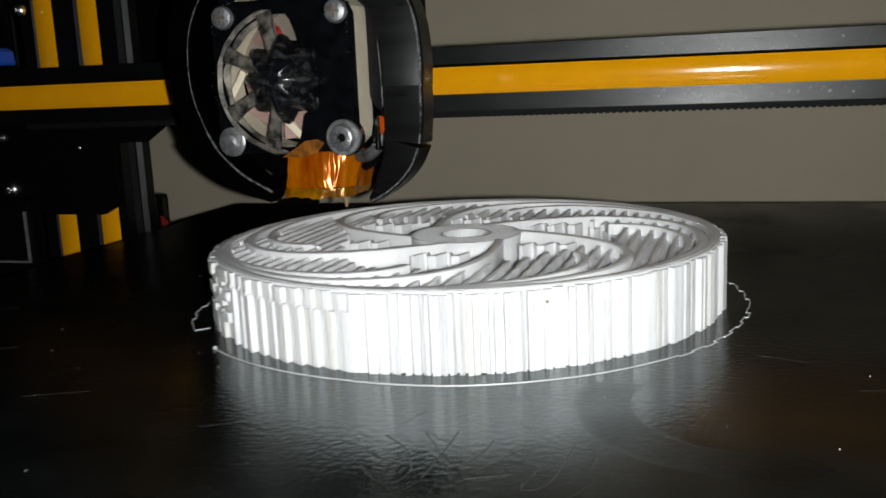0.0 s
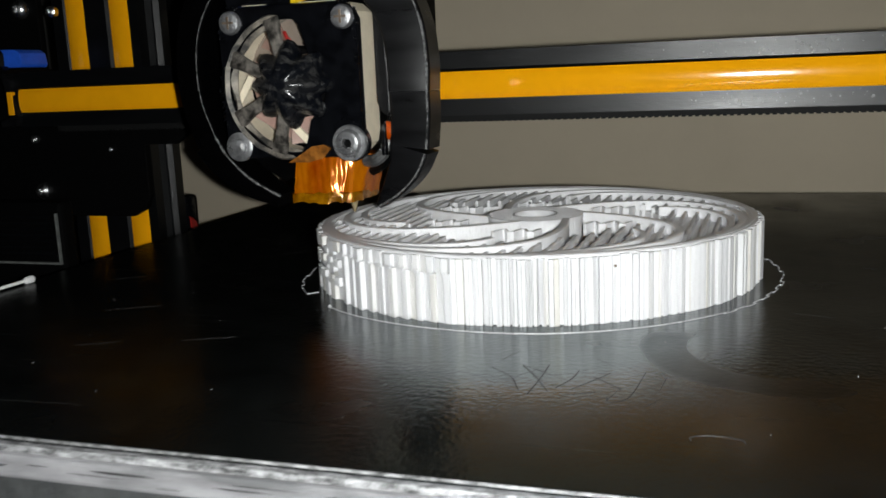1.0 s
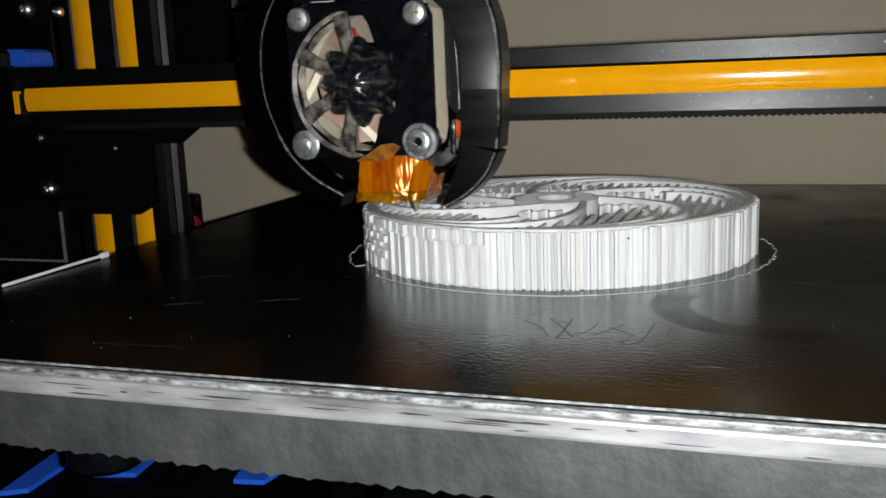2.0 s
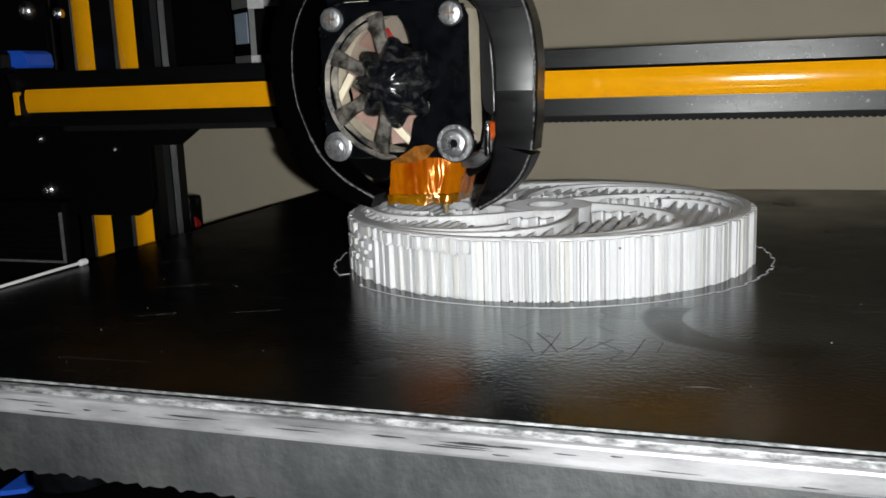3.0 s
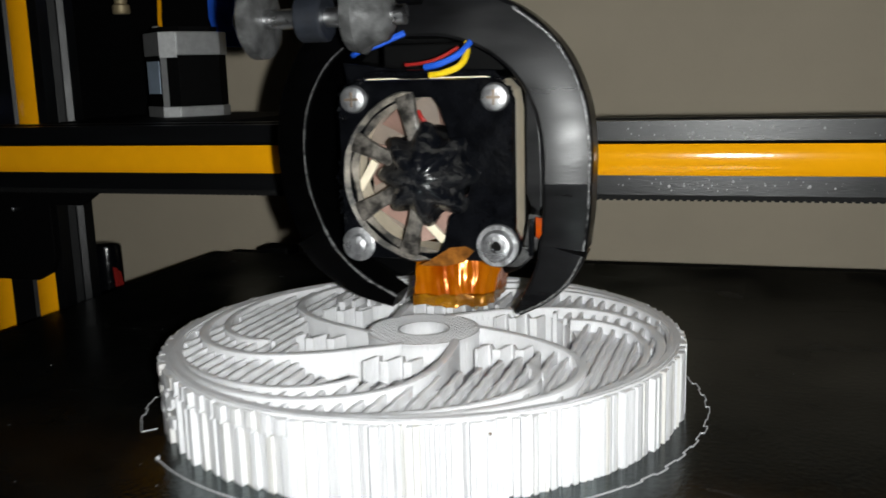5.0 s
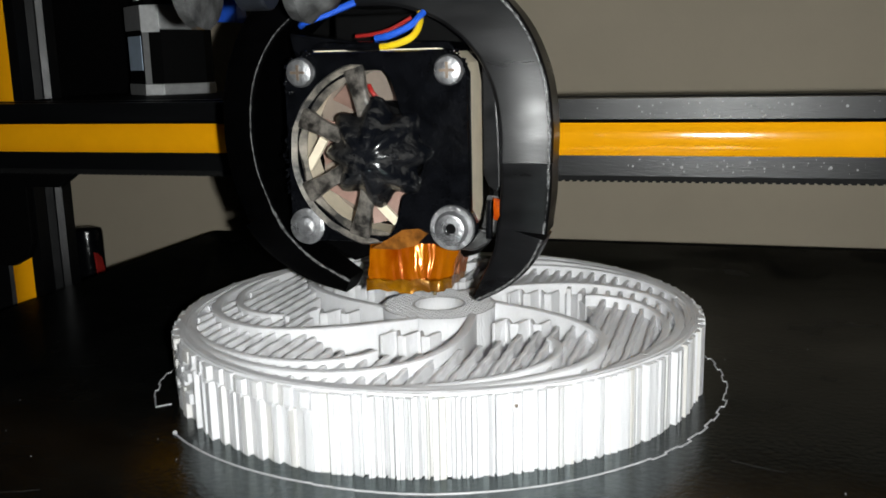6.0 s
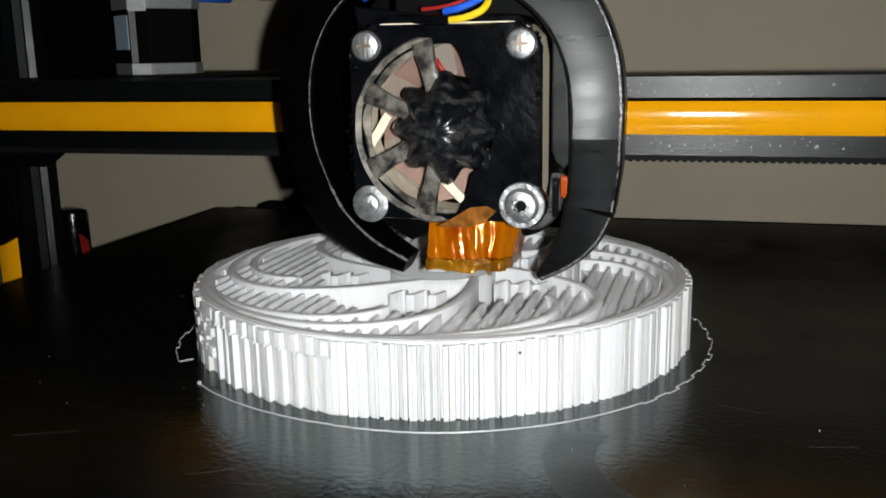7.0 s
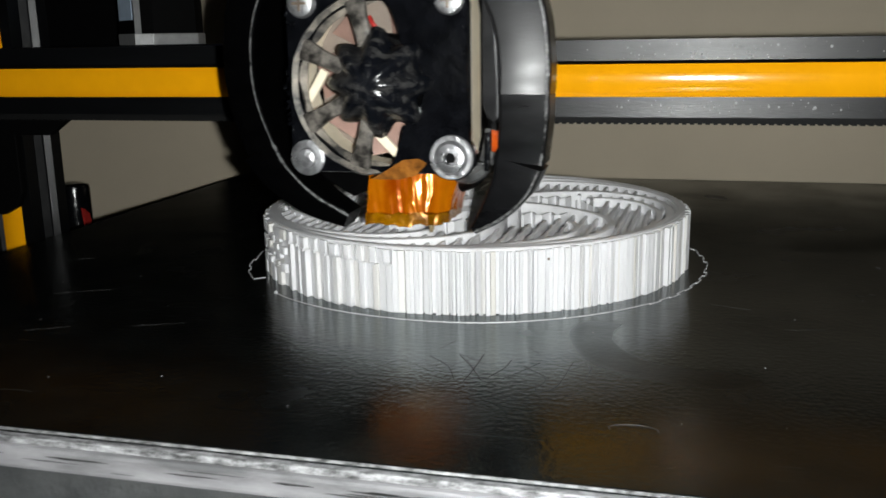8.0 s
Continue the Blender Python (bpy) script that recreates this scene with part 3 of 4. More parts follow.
        prism(bm, [(x, z), (x + w * 0.3, z - d), (x + w, z - d * 0.3), (x + w * 0.8, z + d * 0.4), (x + w * 0.2, z + d * 0.6)], "y", y0 - 1.84, y0 - 1.75)
    part("grime_streak", bm, SCRATCH, bed, "dark grime on the plate edge", kind="stuff")
    ca = thing("cable_tie", "pale plastic tie along the bed edge", "cable tie")
    bm = cable(bmesh.new(), [(-149.5, -150, 0.6), (-149.2, -135, 0.7), (-148.6, -118, 0.9), (-147.8, -106.5, 1.0)], 0.5)
    lathe(bm, (-147.8, -106.5, 1.0), (0, 1, 0), ((-1.5, 1.0), (0, 1.2), (1.2, 1.1), (1.7, 0.4)), 10)
    part("strap", bm, WHITE, ca, smooth=True)
    kn = thing("levelling_knob", "black levelling knob under the bed corner", "knob")
    bm = lathe(bmesh.new(), (-94, -180, -36), (0, 0, 1), ((0, 8), (1.5, 10), (8, 10), (10, 8.5), (10.2, 3), (14.5, 3)), 20)
    part("wheel", bm, BLACK_GLOSS, kn, smooth=True)
    return [bed, ca, kn]


WX, WY, WH = -1.8, -68.2, 16.0
ARM = [(12.5, 32), (16, 20), (20, 12), (25, 5.5), (30, 0), (35, -5), (40, -10), (44, -15), (48, -21.5), (51, -28), (53.5, -35), (55, -42), (56.4, -52), (57.8, -66), (58.9, -82)]
ARM2 = [(37, -27), (41, -29.5), (45, -34), (48.5, -40), (51, -47), (53.5, -56), (55.8, -68), (57.6, -80), (58.8, -94)]


def polar(r, a):
    return (r * math.cos(radians(a)), r * math.sin(radians(a)))


def ribbon(bm, pts, width, z0, z1):
    """An upright wall of the given thickness along points in plan."""
    p = [Vector((q[0], q[1])) for q in pts]
    rows = []
    for i, c in enumerate(p):
        d = (p[min(i + 1, len(p) - 1)] - p[max(i - 1, 0)]).normalized()
        n = Vector((-d.y, d.x)) * width / 2
        rows.append([bm.verts.new((c.x + n.x, c.y + n.y, z0)), bm.verts.new((c.x + n.x, c.y + n.y, z1 - 0.15)), bm.verts.new((c.x + n.x * 0.6, c.y + n.y * 0.6, z1)),
                     bm.verts.new((c.x - n.x * 0.6, c.y - n.y * 0.6, z1)), bm.verts.new((c.x - n.x, c.y - n.y, z1 - 0.15)), bm.verts.new((c.x - n.x, c.y - n.y, z0))])
    for a, b in zip(rows, rows[1:]):
        for k in range(5):
            bm.faces.new((a[k], a[k + 1], b[k + 1], b[k]))
    bm.faces.new(rows[0])
    bm.faces.new(rows[-1][::-1])
    return bm


def ring_wall(bm, r0, r1, z0, z1, seg=140, wob=0.0):
    rings = []
    for r, z in ((r0, z0), (r0, z1), (r1, z1), (r1, z0)):
        rings.append([bm.verts.new((*polar(r + wob * noise.noise(Vector((i * 0.31, r, z * 0.1))), 360 * i / seg), z + wob * 0.25 * noise.noise(Vector((i * 0.5, r, 7))))) for i in range(seg)])
    for a, b in zip(rings, rings[1:] + rings[:1]):
        for i in range(seg):
            bm.faces.new((a[i], a[(i + 1) % seg], b[(i + 1) % seg], b[i]))
    return bm


def build_wheel():
    wheel = thing("printed_wheel", "half-printed white plastic wheel with ribbed rim and open infill", "printed wheel", WX, WY, 0)
    rnd = random.Random(11)
    bm = bmesh.new()
    ring_wall(bm, 59.7, 57.6, 0.05, WH - 0.6)
    part("rim_core", bm, PLA, wheel)
    bm = bmesh.new()
    # beads laid round the rim, each a little higher or lower than the next
    for k, (r0, r1) in enumerate(((60.7, 60.1), (60.05, 59.2), (59.15, 58.3))):
        ring_wall(bm, r0, r1, WH - 1.4, WH - (0.12, 0.0, 0.07, 0.02)[k], 220, 0.3)
    part("rim_top", bm, PLA, wheel, "smooth printed rim top")
    # ribbed outer wall
    bm = bmesh.new()
    a = 0.0

    def stave(a0, a1, ra, rb, z0, z1):
        v = []
        for z in (z0, z1):
            for r, ang in ((59.4, a0), (ra, a0 + 0.05), (rb, a1 - 0.05), (59.4, a1)):
                v.append(bm.verts.new((*polar(r, ang), z)))
        for f in ((0, 1, 2, 3), (7, 6, 5, 4), (0, 4, 5, 1), (1, 5, 6, 2), (2, 6, 7, 3), (3, 7, 4, 0)):
            bm.faces.new([v[i] for i in f])
    k = 0
    while a < 359:
        brick, split = 172 < a < 226, 226 <= a < 262
        w = 2.5 if brick else 3.6 if split else rnd.choice((1.3, 1.7, 2.2, 2.9)) * rnd.uniform(0.9, 1.1)
        a1 = min(360, a + w)
        r = 61.6 + rnd.uniform(-0.35, 0.3)
        top = WH - 0.45 + rnd.uniform(-0.3, 0.1)
        if brick:
            zs = [0, rnd.uniform(3.6, 4.4) + (1.1 if k % 2 else 0)]
            while zs[-1] < WH - 2.6:
                zs.append(zs[-1] + rnd.uniform(1.9, 2.5))
            zs[-1] = top
            for j in range(len(zs) - 1):
                e = (0.5 if (j + k) % 2 else -0.5) + rnd.uniform(-0.12, 0.12)
                stave(a + 0.04, a + w * 0.95, r + e, r + e - 0.25, zs[j] + 0.05, zs[j + 1] - 0.1)
        elif split:
            # pleats that step out on one side, cut across by a ledge below the rim
            zc, cut = WH - 3.4 - (a - 226) * 0.03 + rnd.uniform(-0.25, 0.25), a + w * 0.55
            stave(a, cut, r - 0.55, r + 0.15, 0, zc)
            stave(cut, a1, r + 0.15, r + 0.5, 0, zc)
            stave(a - 0.5, cut - 0.6, r - 0.45, r + 0.35, zc + 0.12, top)
            stave(cut - 0.6, a1 - 0.5, r + 0.3, r + 0.45, zc + 0.06, top)
            stave(cut - 0.2, a1 - 0.7, r + 0.6, r + 0.7, zc - 0.25, zc + 0.45)
        else:
            cut, tilt = a + w * rnd.uniform(0.62, 0.9), rnd.choice((-0.3, -0.15, 0.15, 0.3))
            mid = a + (cut - a) * rnd.uniform(0.4, 0.7)
            stave(a, mid, r + 0.2 - tilt, r + 0.3, 0, top)
            stave(mid, cut, r + 0.3, r + 0.2 + tilt, 0, top)
            deep = rnd.choice((0.25, 0.45, 0.75))
            stave(cut, a1, r - deep, r - deep * rnd.uniform(0.6, 1.3), rnd.choice((0.0, 0.0, 0.2)), top - 0.05)
        a, k = a1, k + 1
    part("ribbed_wall", bm, PLA_RIB, wheel, "vertical printed ribs", kind="stuff")
    part("pit", lathe(bmesh.new(), (*polar(61.7, -61.5), 13.1), (*polar(1, -61.5), 0), ((0, 0.32), (0.35, 0.3), (0.45, 0.1)), 8), RECESS, wheel, "small scorched speck")
    # hub with a cross-hatched top
    bm = bmesh.new()
    ring_wall(bm, 13.6, 6.0, 0, WH - 0.7, 64)
    ring_wall(bm, 13.7, 13.2, WH - 0.8, WH - 0.05, 64)
    ring_wall(bm, 6.5, 5.9, WH - 0.8, WH - 0.05, 64)
    part("hub", bm, PLA, wheel)
    bm = bmesh.new()
    for s in (1, -1):
        for i in range(-12, 13):
            c = i * 1.15
            run = []
            for j in range(-40, 41):
                t = j * 0.35
                q = ((t + c * s) * 0.7071, (t * s - c) * 0.7071)
                if 6.4 < math.hypot(*q) < 13.3:
                    run.append(q)
                elif len(run) > 2:
                    ribbon(bm, [run[0], run[-1]], 0.36, WH - 0.8, WH - 0.06 - 0.02 * s)
                    run = []
                else:
                    run = []
            if len(run) > 2:
                ribbon(bm, [run[0], run[-1]], 0.36, WH - 0.8, WH - 0.06 - 0.02 * s)
    part("hub_hatching", bm, PLA, wheel, kind="stuff")
    curves = []
    for i in range(6):
        base = -8 - 60 * i
        main = [q for q in smooth_path([polar(r, base + da) for r, da in ARM], 4)]
        second = [q for q in smooth_path([polar(r, base + da) for r, da in ARM2], 4)]
        curves += [main, second]
        part("spoke", ribbon(bmesh.new(), main, 2.1, 0, WH), PLA, wheel, smooth=True)
        part("web", ribbon(bmesh.new(), second, 1.7, 0, WH - 0.15), PLA, wheel, smooth=True)
    walls = np.array([q for c in curves for q in c])
    bm = bmesh.new()
    for i in range(-17, 18):
        c = i * 3.35 + 0.7
        run = []
        for j in range(-200, 201):
            t = j * 0.32
            q = (t * 0.035 + c, t)
            r = math.hypot(*q)
            lim = 34 + 4 * math.sin(3 * math.atan2(q[1], q[0]) + 0.6)
            inside = lim < r < 57.6 and np.min(np.hypot(walls[:, 0] - q[0], walls[:, 1] - q[1])) > 0.9
            if inside:
                run.append(q)
            if (not inside or j == 200) and run:
                if len(run) > 4:
                    h = WH - 0.9 + rnd.uniform(-0.3, 0.2)
                    wob = [(p[0] + 0.13 * math.sin(n * 0.8 + i), p[1] - 0.1 * math.sin(n * 0.9)) for n, p in enumerate(run[::3] + [run[-1]])]
                    ribbon(bm, wob, 1.05, 0.2, h)
                run = []
    part("infill", bm, PLA, wheel, "diagonal infill walls", kind="stuff", smooth=True)
    for r, ang in ((22.5, -91), (23.5, -22), (27, 43), (26, -160), (32, 148), (27, 100)):
        c = Vector(polar(r, ang))
        zig = []
        for j in range(10):
            n = j // 2
            zig.append((c.x - 5.8 + 2.6 * n + (1.5 if j % 2 else 0.0), c.y + (2.6 if (j + 1) // 2 % 2 else -1.4) + 0.35 * n - 1))
        part("support_fold", ribbon(bmesh.new(), zig, 0.8, 0.1, WH - 0.9), PLA, wheel, "folded support wall")
    floor = bmesh.new()
    ring_wall(floor, 60, 10, 0.05, 0.5, 90)
    ring_wall(floor, 58.4, 37.0, 0.5, WH - 2.9, 90)
    part("base_layer", floor, PLA, wheel)
    sk = thing("skirt_line", "thin white jagged skirt line stuck to the bed", "plastic thread", WX, WY, 0)
    pts = []
    r = 66.6
    for i in range(300):
        ang = -129 + 345 * i / 299
        m = (ang + 180) % 360 - 180
        target = 67.9 - (2.0 if m > -8 else 0.3 if m > -40 else 0) - (1.2 if m < -95 else 0)
        was = r
        if i % 3 == 0:
            r += rnd.choice((-0.9, -0.5, 0.5, 0.9)) if (m > -40 or m < -150) else rnd.uniform(-0.12, 0.12)
            r += (target - r) * 0.3
            pts.append(polar(was, ang - 0.15))
        pts.append(polar(r, ang))
    part("thread", ribbon(bmesh.new(), pts + [polar(63.6, -144.5)], 0.3, 0.01, 0.2), SKIRT, sk)
    part("blob", lathe(bmesh.new(), (*pts[0], 0), (0, 0, 1), ((0, 0.45), (0.4, 0.5), (0.7, 0.2)), 10), SKIRT, sk, smooth=True)
    return [wheel, sk]


# ---- print head: x from the fan's middle ----
def build_head():
    h = thing("print_head", "black printed print head with fan, curved air ducts and taped heater", "print head", HEAD_X, 0, 0)
    # carriage behind the fan
    part("carriage", prism(bmesh.new(), [(-34, 40), (16, 40), (17, 46), (14, 88), (8, 94), (-40, 98), (-50, 92), (-50, 50)], "y", -9, -3), BLACK, h, bevel=0.6)
    part("heat_sink", boxed(-16, 17, -42, -9, 38, 84), BLACK, h, bevel=0.6)
    part("side_plate", boxed(20.5, 24, -40, -9, 42, 80), BLACK, h, bevel=0.5)
    # fan body, beige frame with a round bore
    fy0, fy1 = -59.5, -49.0
    bm = bmesh.new()
    seg = 48
    sq = []
    for i in range(seg):
        a = 2 * math.pi * (i + 0.5) / seg
        s = 19.6 / max(abs(math.cos(a)), abs(math.sin(a)))
        s = min(s, 25.2)
        sq.append((s * math.cos(a), s * math.sin(a) + (0.6 if math.sin(a) > 0.6 else 0)))
    ci = [(18.4 * math.cos(2 * math.pi * (i + 0.5) / seg), 18.4 * math.sin(2 * math.pi * (i + 0.5) / seg)) for i in range(seg)]
    rings = [[bm.verts.new((x, y, 56 + z)) for x, z in pts] for pts, y in ((sq, fy0), (sq, fy1), (ci, fy1), (ci, fy0))]
    for r0, r1 in zip(rings, rings[1:] + rings[:1]):
        for i in range(seg):
            bm.faces.new((r0[i], r0[(i + 1) % seg], r1[(i + 1) % seg], r1[i]))
    fan = part("fan_frame", bm, BEIGE, h, "beige fan frame")
    part("back_plate", boxed(-17, 17, -49, -47.5, 39, 73), FAN_BACK, fan)
    part("motor_hub", lathe(bmesh.new(), (0, -48.5, 56), (0, -1, 0), ((0, 9.5), (8.2, 9.5), (9, 8.8)), 28), BLACK, fan, smooth=True)
    for i in range(7):
        a = 2 * math.pi * i / 7 + 0.3
        bm = bmesh.new()
        n = 6
        rows = []
        for k in range(n):
            r = 9 + 7.9 * k / (n - 1)
            rows.append([])
            for s, y in ((-0.34, -57.4), (0.34, -50.2)):
                b = a + s + 0.10 * k / (n - 1)
                for d in (0, 0.7):
                    rows[-1].append(bm.verts.new((r * math.cos(b), y + d, 56 + r * math.sin(b))))
        for r0, r1 in zip(rows, rows[1:]):
            for p, q in ((0, 1), (1, 3), (3, 2), (2, 0)):
                bm.faces.new((r0[p], r0[q], r1[q], r1[p]))
        bm.faces.new([rows[0][i2] for i2 in (0, 1, 3, 2)])
        bm.faces.new([rows[-1][i2] for i2 in (2, 3, 1, 0)])
        part("blade", bm, BLADE, fan, smooth=True)
    for xa, za, xb, zb in ((-16.6, -4.6, -12.6, 1.8), (-2.6, -10.0, 3.2, -16.0)):
        d = Vector((xb - xa, zb - za)).normalized() * 0.95
        bm = prism(bmesh.new(), [(xa - d.y, 56 + za + d.x), (xa + d.y, 56 + za - d.x), (xb + d.y, 56 + zb - d.x), (xb - d.y, 56 + zb + d.x)], "y", -59.4, -58.2)
        part("strut", bm, BEIGE, fan, bevel=0.2)
    # black printed guard in front of the fan
    gy = -62.0
    bm = bmesh.new()
    outer, inner = [], []
    seg = 72
    for i in range(seg):
        a = 2 * math.pi * (i + 0.5) / seg
        s = min(19.9 / max(abs(math.cos(a)), abs(math.sin(a))), 25.6)
        outer.append((s * math.cos(a), s * math.sin(a)))
        rr = 17.2 + 0.4 * math.sin(9 * a) * (0.5 + 0.5 * math.sin(2 * a + 1))
        if math.cos(a) > 0.18:
            rr = 17.2 - 6.8 * min(1, ((math.cos(a) - 0.18) / 0.34) ** 0.8)
        inner.append((rr * math.cos(a) , rr * math.sin(a) - 1.2))
    rings = [[bm.verts.new((x, y, 56 + z)) for x, z in pts] for pts, y in ((outer, gy + 2.4), (outer, gy + 0.5), ([(x * 0.985, z * 0.985) for x, z in outer], gy), (inner, gy), (inner, gy + 2.4))]
    for r0, r1 in zip(rings, rings[1:] + rings[:1]):
        for i in range(seg):
            bm.faces.new((r0[i], r0[(i + 1) % seg], r1[(i + 1) % seg], r1[i]))
    guard = part("fan_guard", bm, BLACK_GLOSS, h, "glossy black printed fan guard", smooth=True)
    # fluted dome
    bm = bmesh.new()
    rings = []
    for d, rad in ((0.5, 11.8), (-0.8, 11.7), (-2.2, 11.0), (-3.9, 9.8), (-5.7, 8.1), (-7.2, 6.3), (-8.3, 4.6), (-8.9, 3.0), (-9.1, 1.5), (-9.0, 0.3)):
        rings.append([])
        for i in range(64):
            a = 2 * math.pi * i / 64
            r = 0.86 * rad * (1 + 0.145 * math.cos(8 * a + 0.3 * math.sin(2 * a)) * min(1, rad / 5) + 0.06 * noise.noise(Vector((2.2 * math.cos(a), 2.2 * math.sin(a), d * 0.5))))
            rings[-1].append(bm.verts.new((0.8 + r * math.cos(a), gy + d, 55.2 + r * math.sin(a))))
    for r0, r1 in zip(rings, rings[1:]):
        for i in range(64):
            bm.faces.new((r0[i], r0[(i + 1) % 64], r1[(i + 1) % 64], r1[i]))
    bm.faces.new(rings[0][::-1])
    bm.faces.new(rings[-1])
    part("dome", bm, MELTED, guard, "fluted black dome", smooth=True)
    for ang in (104, 155, 208, 256):
        a = radians(ang)
        bm = bmesh.new()
        p0, p1 = (0.8 + 5 * math.cos(a), 55.2 + 5 * math.sin(a)), (18.0 * math.cos(a), 55 + 18.0 * math.sin(a))
        pts = [(p0[0], gy - 0.8, p0[1], 4.6, 2.2), ((p0[0] * 0.5 + p1[0] * 0.5), gy - 1.0, (p0[1] + p1[1]) / 2, 3.3, 2.0), (p1[0], gy + 0.6, p1[1], 4.8, 2.0)]
        duct(bm, pts, 0.7, 4)
        part("spoke", bm, DUSTY, guard, "dusty black guard spoke", smooth=True)
    bm = bmesh.new()
    rows = []
    for i in range(41):
        a = radians(78 + 212 * i / 40)
        end = min(1, 0.15 + i / 6, 0.15 + (40 - i) / 6)
        r = 18.3 + 0.45 * noise.noise(Vector((i * 0.4, 2, 3)))
        rows.append([bm.verts.new(((r + dr * end) * math.cos(a), gy + dyy * end + 2 * (1 - end), 54.8 + (r + dr * end) * math.sin(a))) for dr, dyy in ((-2.1, 2.0), (-2.1, 1.5), (-0.2, -0.4), (0.5, -0.7), (1.0, 0.2), (1.0, 2.0))])
    for r0, r1 in zip(rows, rows[1:]):
        for k in range(6):
            bm.faces.new((r0[k], r0[(k + 1) % 6], r1[(k + 1) % 6], r1[k]))
    bm.faces.new(rows[0])
    bm.faces.new(rows[-1][::-1])
    part("guard_ring", bm, RIM_DUST, guard, "dusty raised guard ring", smooth=True)
    rnd = random.Random(21)
    for pts in ([(19.2, 60), (19.4, 64), (19.0, 68), (19.3, 71.5), (18.4, 74.6), (16, 75.4), (12.6, 74.6), (12.0, 71)],
                [(-12.4, 73), (-14, 75.4), (-17.5, 75), (-19.4, 72.4), (-19.5, 69), (-17.5, 67.4)],
                [(-19.6, 60), (-20.6, 55), (-20.2, 50), (-19.5, 45), (-17.6, 43.6)],
                [(11.6, 42.5), (13, 45), (16, 46), (18.6, 45), (19.4, 49)]):
        bm = bmesh.new()
        for q in smooth_path([(x, z) for x, z in pts], 7):
            if rnd.random() < 0.8:
                r = rnd.uniform(0.15, 0.5)
                lathe(bm, (q[0] + rnd.uniform(-0.5, 0.5), gy + 0.5, q[1] + rnd.uniform(-0.5, 0.5)), (rnd.uniform(-0.5, 0.5), -1, rnd.uniform(-0.5, 0.5)), ((-0.4, r), (0.45, r * 0.9), (0.5 + r * 0.6, r * 0.45), (0.55 + r * 0.75, 0.05)), 7)
        part("melt_bead", bm, BLACK_GLOSS, guard, "glossy melted plastic beads", smooth=True)
    # screws: two cross-head, one small washer, one large washer
    for x, z in ((-16, 71.8), (16, 71.8)):
        bm = bmesh.new()
        lathe(bm, (x, gy + 0.3, z), (0, -1, 0), ((-0.5, 3.1), (0.9, 3.05), (1.5, 2.7), (1.8, 1.8), (1.85, 0.8)), 28)
        s = part("screw", bm, ZINC, h, "steel cross-head screw", smooth=True)
        bm = boxed(x - 1.6, x + 1.6, gy - 1.72, gy - 1.2, z - 0.28, z + 0.28)
        box(bm, x - 0.28, x + 0.28, gy - 1.73, gy - 1.2, z - 1.6, z + 1.6)
        part("cross_recess", bm, RECESS, s)
    bm = bmesh.new()
    lathe(bm, (16.2, gy, 39.9), (0, -1, 0), ((-0.5, 4.7), (0.8, 4.7), (1.0, 4.5), (1.0, 3.6), (1.7, 3.4), (2.4, 3.0), (2.6, 2.4), (2.6, 1.3), (1.2, 1.2)), 36)
    part("washer_screw", bm, ZINC, h, "steel socket screw with a wide washer", smooth=True)
    part("socket", lathe(bmesh.new(), (16.2, gy - 1.3, 39.9), (0, -1, 0), ((0, 1.2), (0.2, 1.2)), 6), BLACK, h)
    bm = bmesh.new()
    lathe(bm, (-16.2, gy + 0.6, 39.3), (0, -1, 0), ((-0.5, 3.9), (0.8, 3.9), (0.95, 3.7), (0.95, 2.2), (1.8, 2.0), (2.1, 1.2)), 30)
    part("washer_screw", bm, ZINC, h, "steel screw with a washer", smooth=True)
    part("guard_lug", lathe(bmesh.new(), (16.2, gy + 2.4, 39.9), (0, -1, 0), ((0, 5.0), (2.0, 5.0), (2.3, 4.6)), 28), BLACK_GLOSS, h, smooth=True)
    # air ducts
    dy, deep = -48.2, 11.4
    right = [(-8, dy, 89.5, 9, 12), (4, dy, 90.0, 11, 12), (14.5, dy + 0.5, 86.8, 12, deep), (23.2, dy + 0.8, 79.6, 12, deep), (28.2, dy + 0.6, 70.0, 11.6, deep),
             (29.9, dy, 60, 11.2, deep), (29.9, dy - 0.3, 52.4, 11, deep)]
    lower = [(29.9, dy - 0.25, 52.3, 10.9, deep), (29.7, dy + 0.5, 46, 10.8, deep), (28.6, dy + 1.9, 37.6, 10.6, deep)]
    shell = part("air_duct", duct(bmesh.new(), right, 0.9, 6, -0.16), BLACK_PRINT, h, "curved black printed air duct", smooth=True, sharp=15)
    part("lower_shell", duct(bmesh.new(), lower, 0.9, 5, -0.1), BLACK_PRINT, shell, smooth=True, sharp=15)
    tip = [(28.4, dy + 1.9, 37.3, 11, deep), (26.6, dy + 2.0, 32, 9.2, 10.6), (22.6, dy + 2.4, 26.4, 6.2, 9.6), (17.6, dy + 3.4, 21.3, 2.0, 8)]
    part("duct_tip", duct(bmesh.new(), tip, 0.9), BLACK_PRINT, h, "tapered black duct tip", smooth=True, sharp=15)
    part("edge_glint", glint_bead(bmesh.new(), right[2:] + lower[1:], -0.16, rnd, 14, 1.15), SCUFF_GLINT, shell, "scuffed edge with its glint painted pale", smooth=True)
    part("edge_glint", glint_bead(bmesh.new(), tip, 0.0, rnd), SCUFF_GLINT, shell, smooth=True)
    dy = -45.0
    left = [(-10, dy, 91, 9, 15), (-20, dy, 88.8, 10, 16), (-28.4, dy, 82, 9.6, 17), (-34.0, dy, 72, 9.4, 17), (-35.8, dy, 61, 9.2, 17), (-34.9, dy, 50, 9.2, 17), (-31.5, dy, 39.6, 9.4, 16.5)]
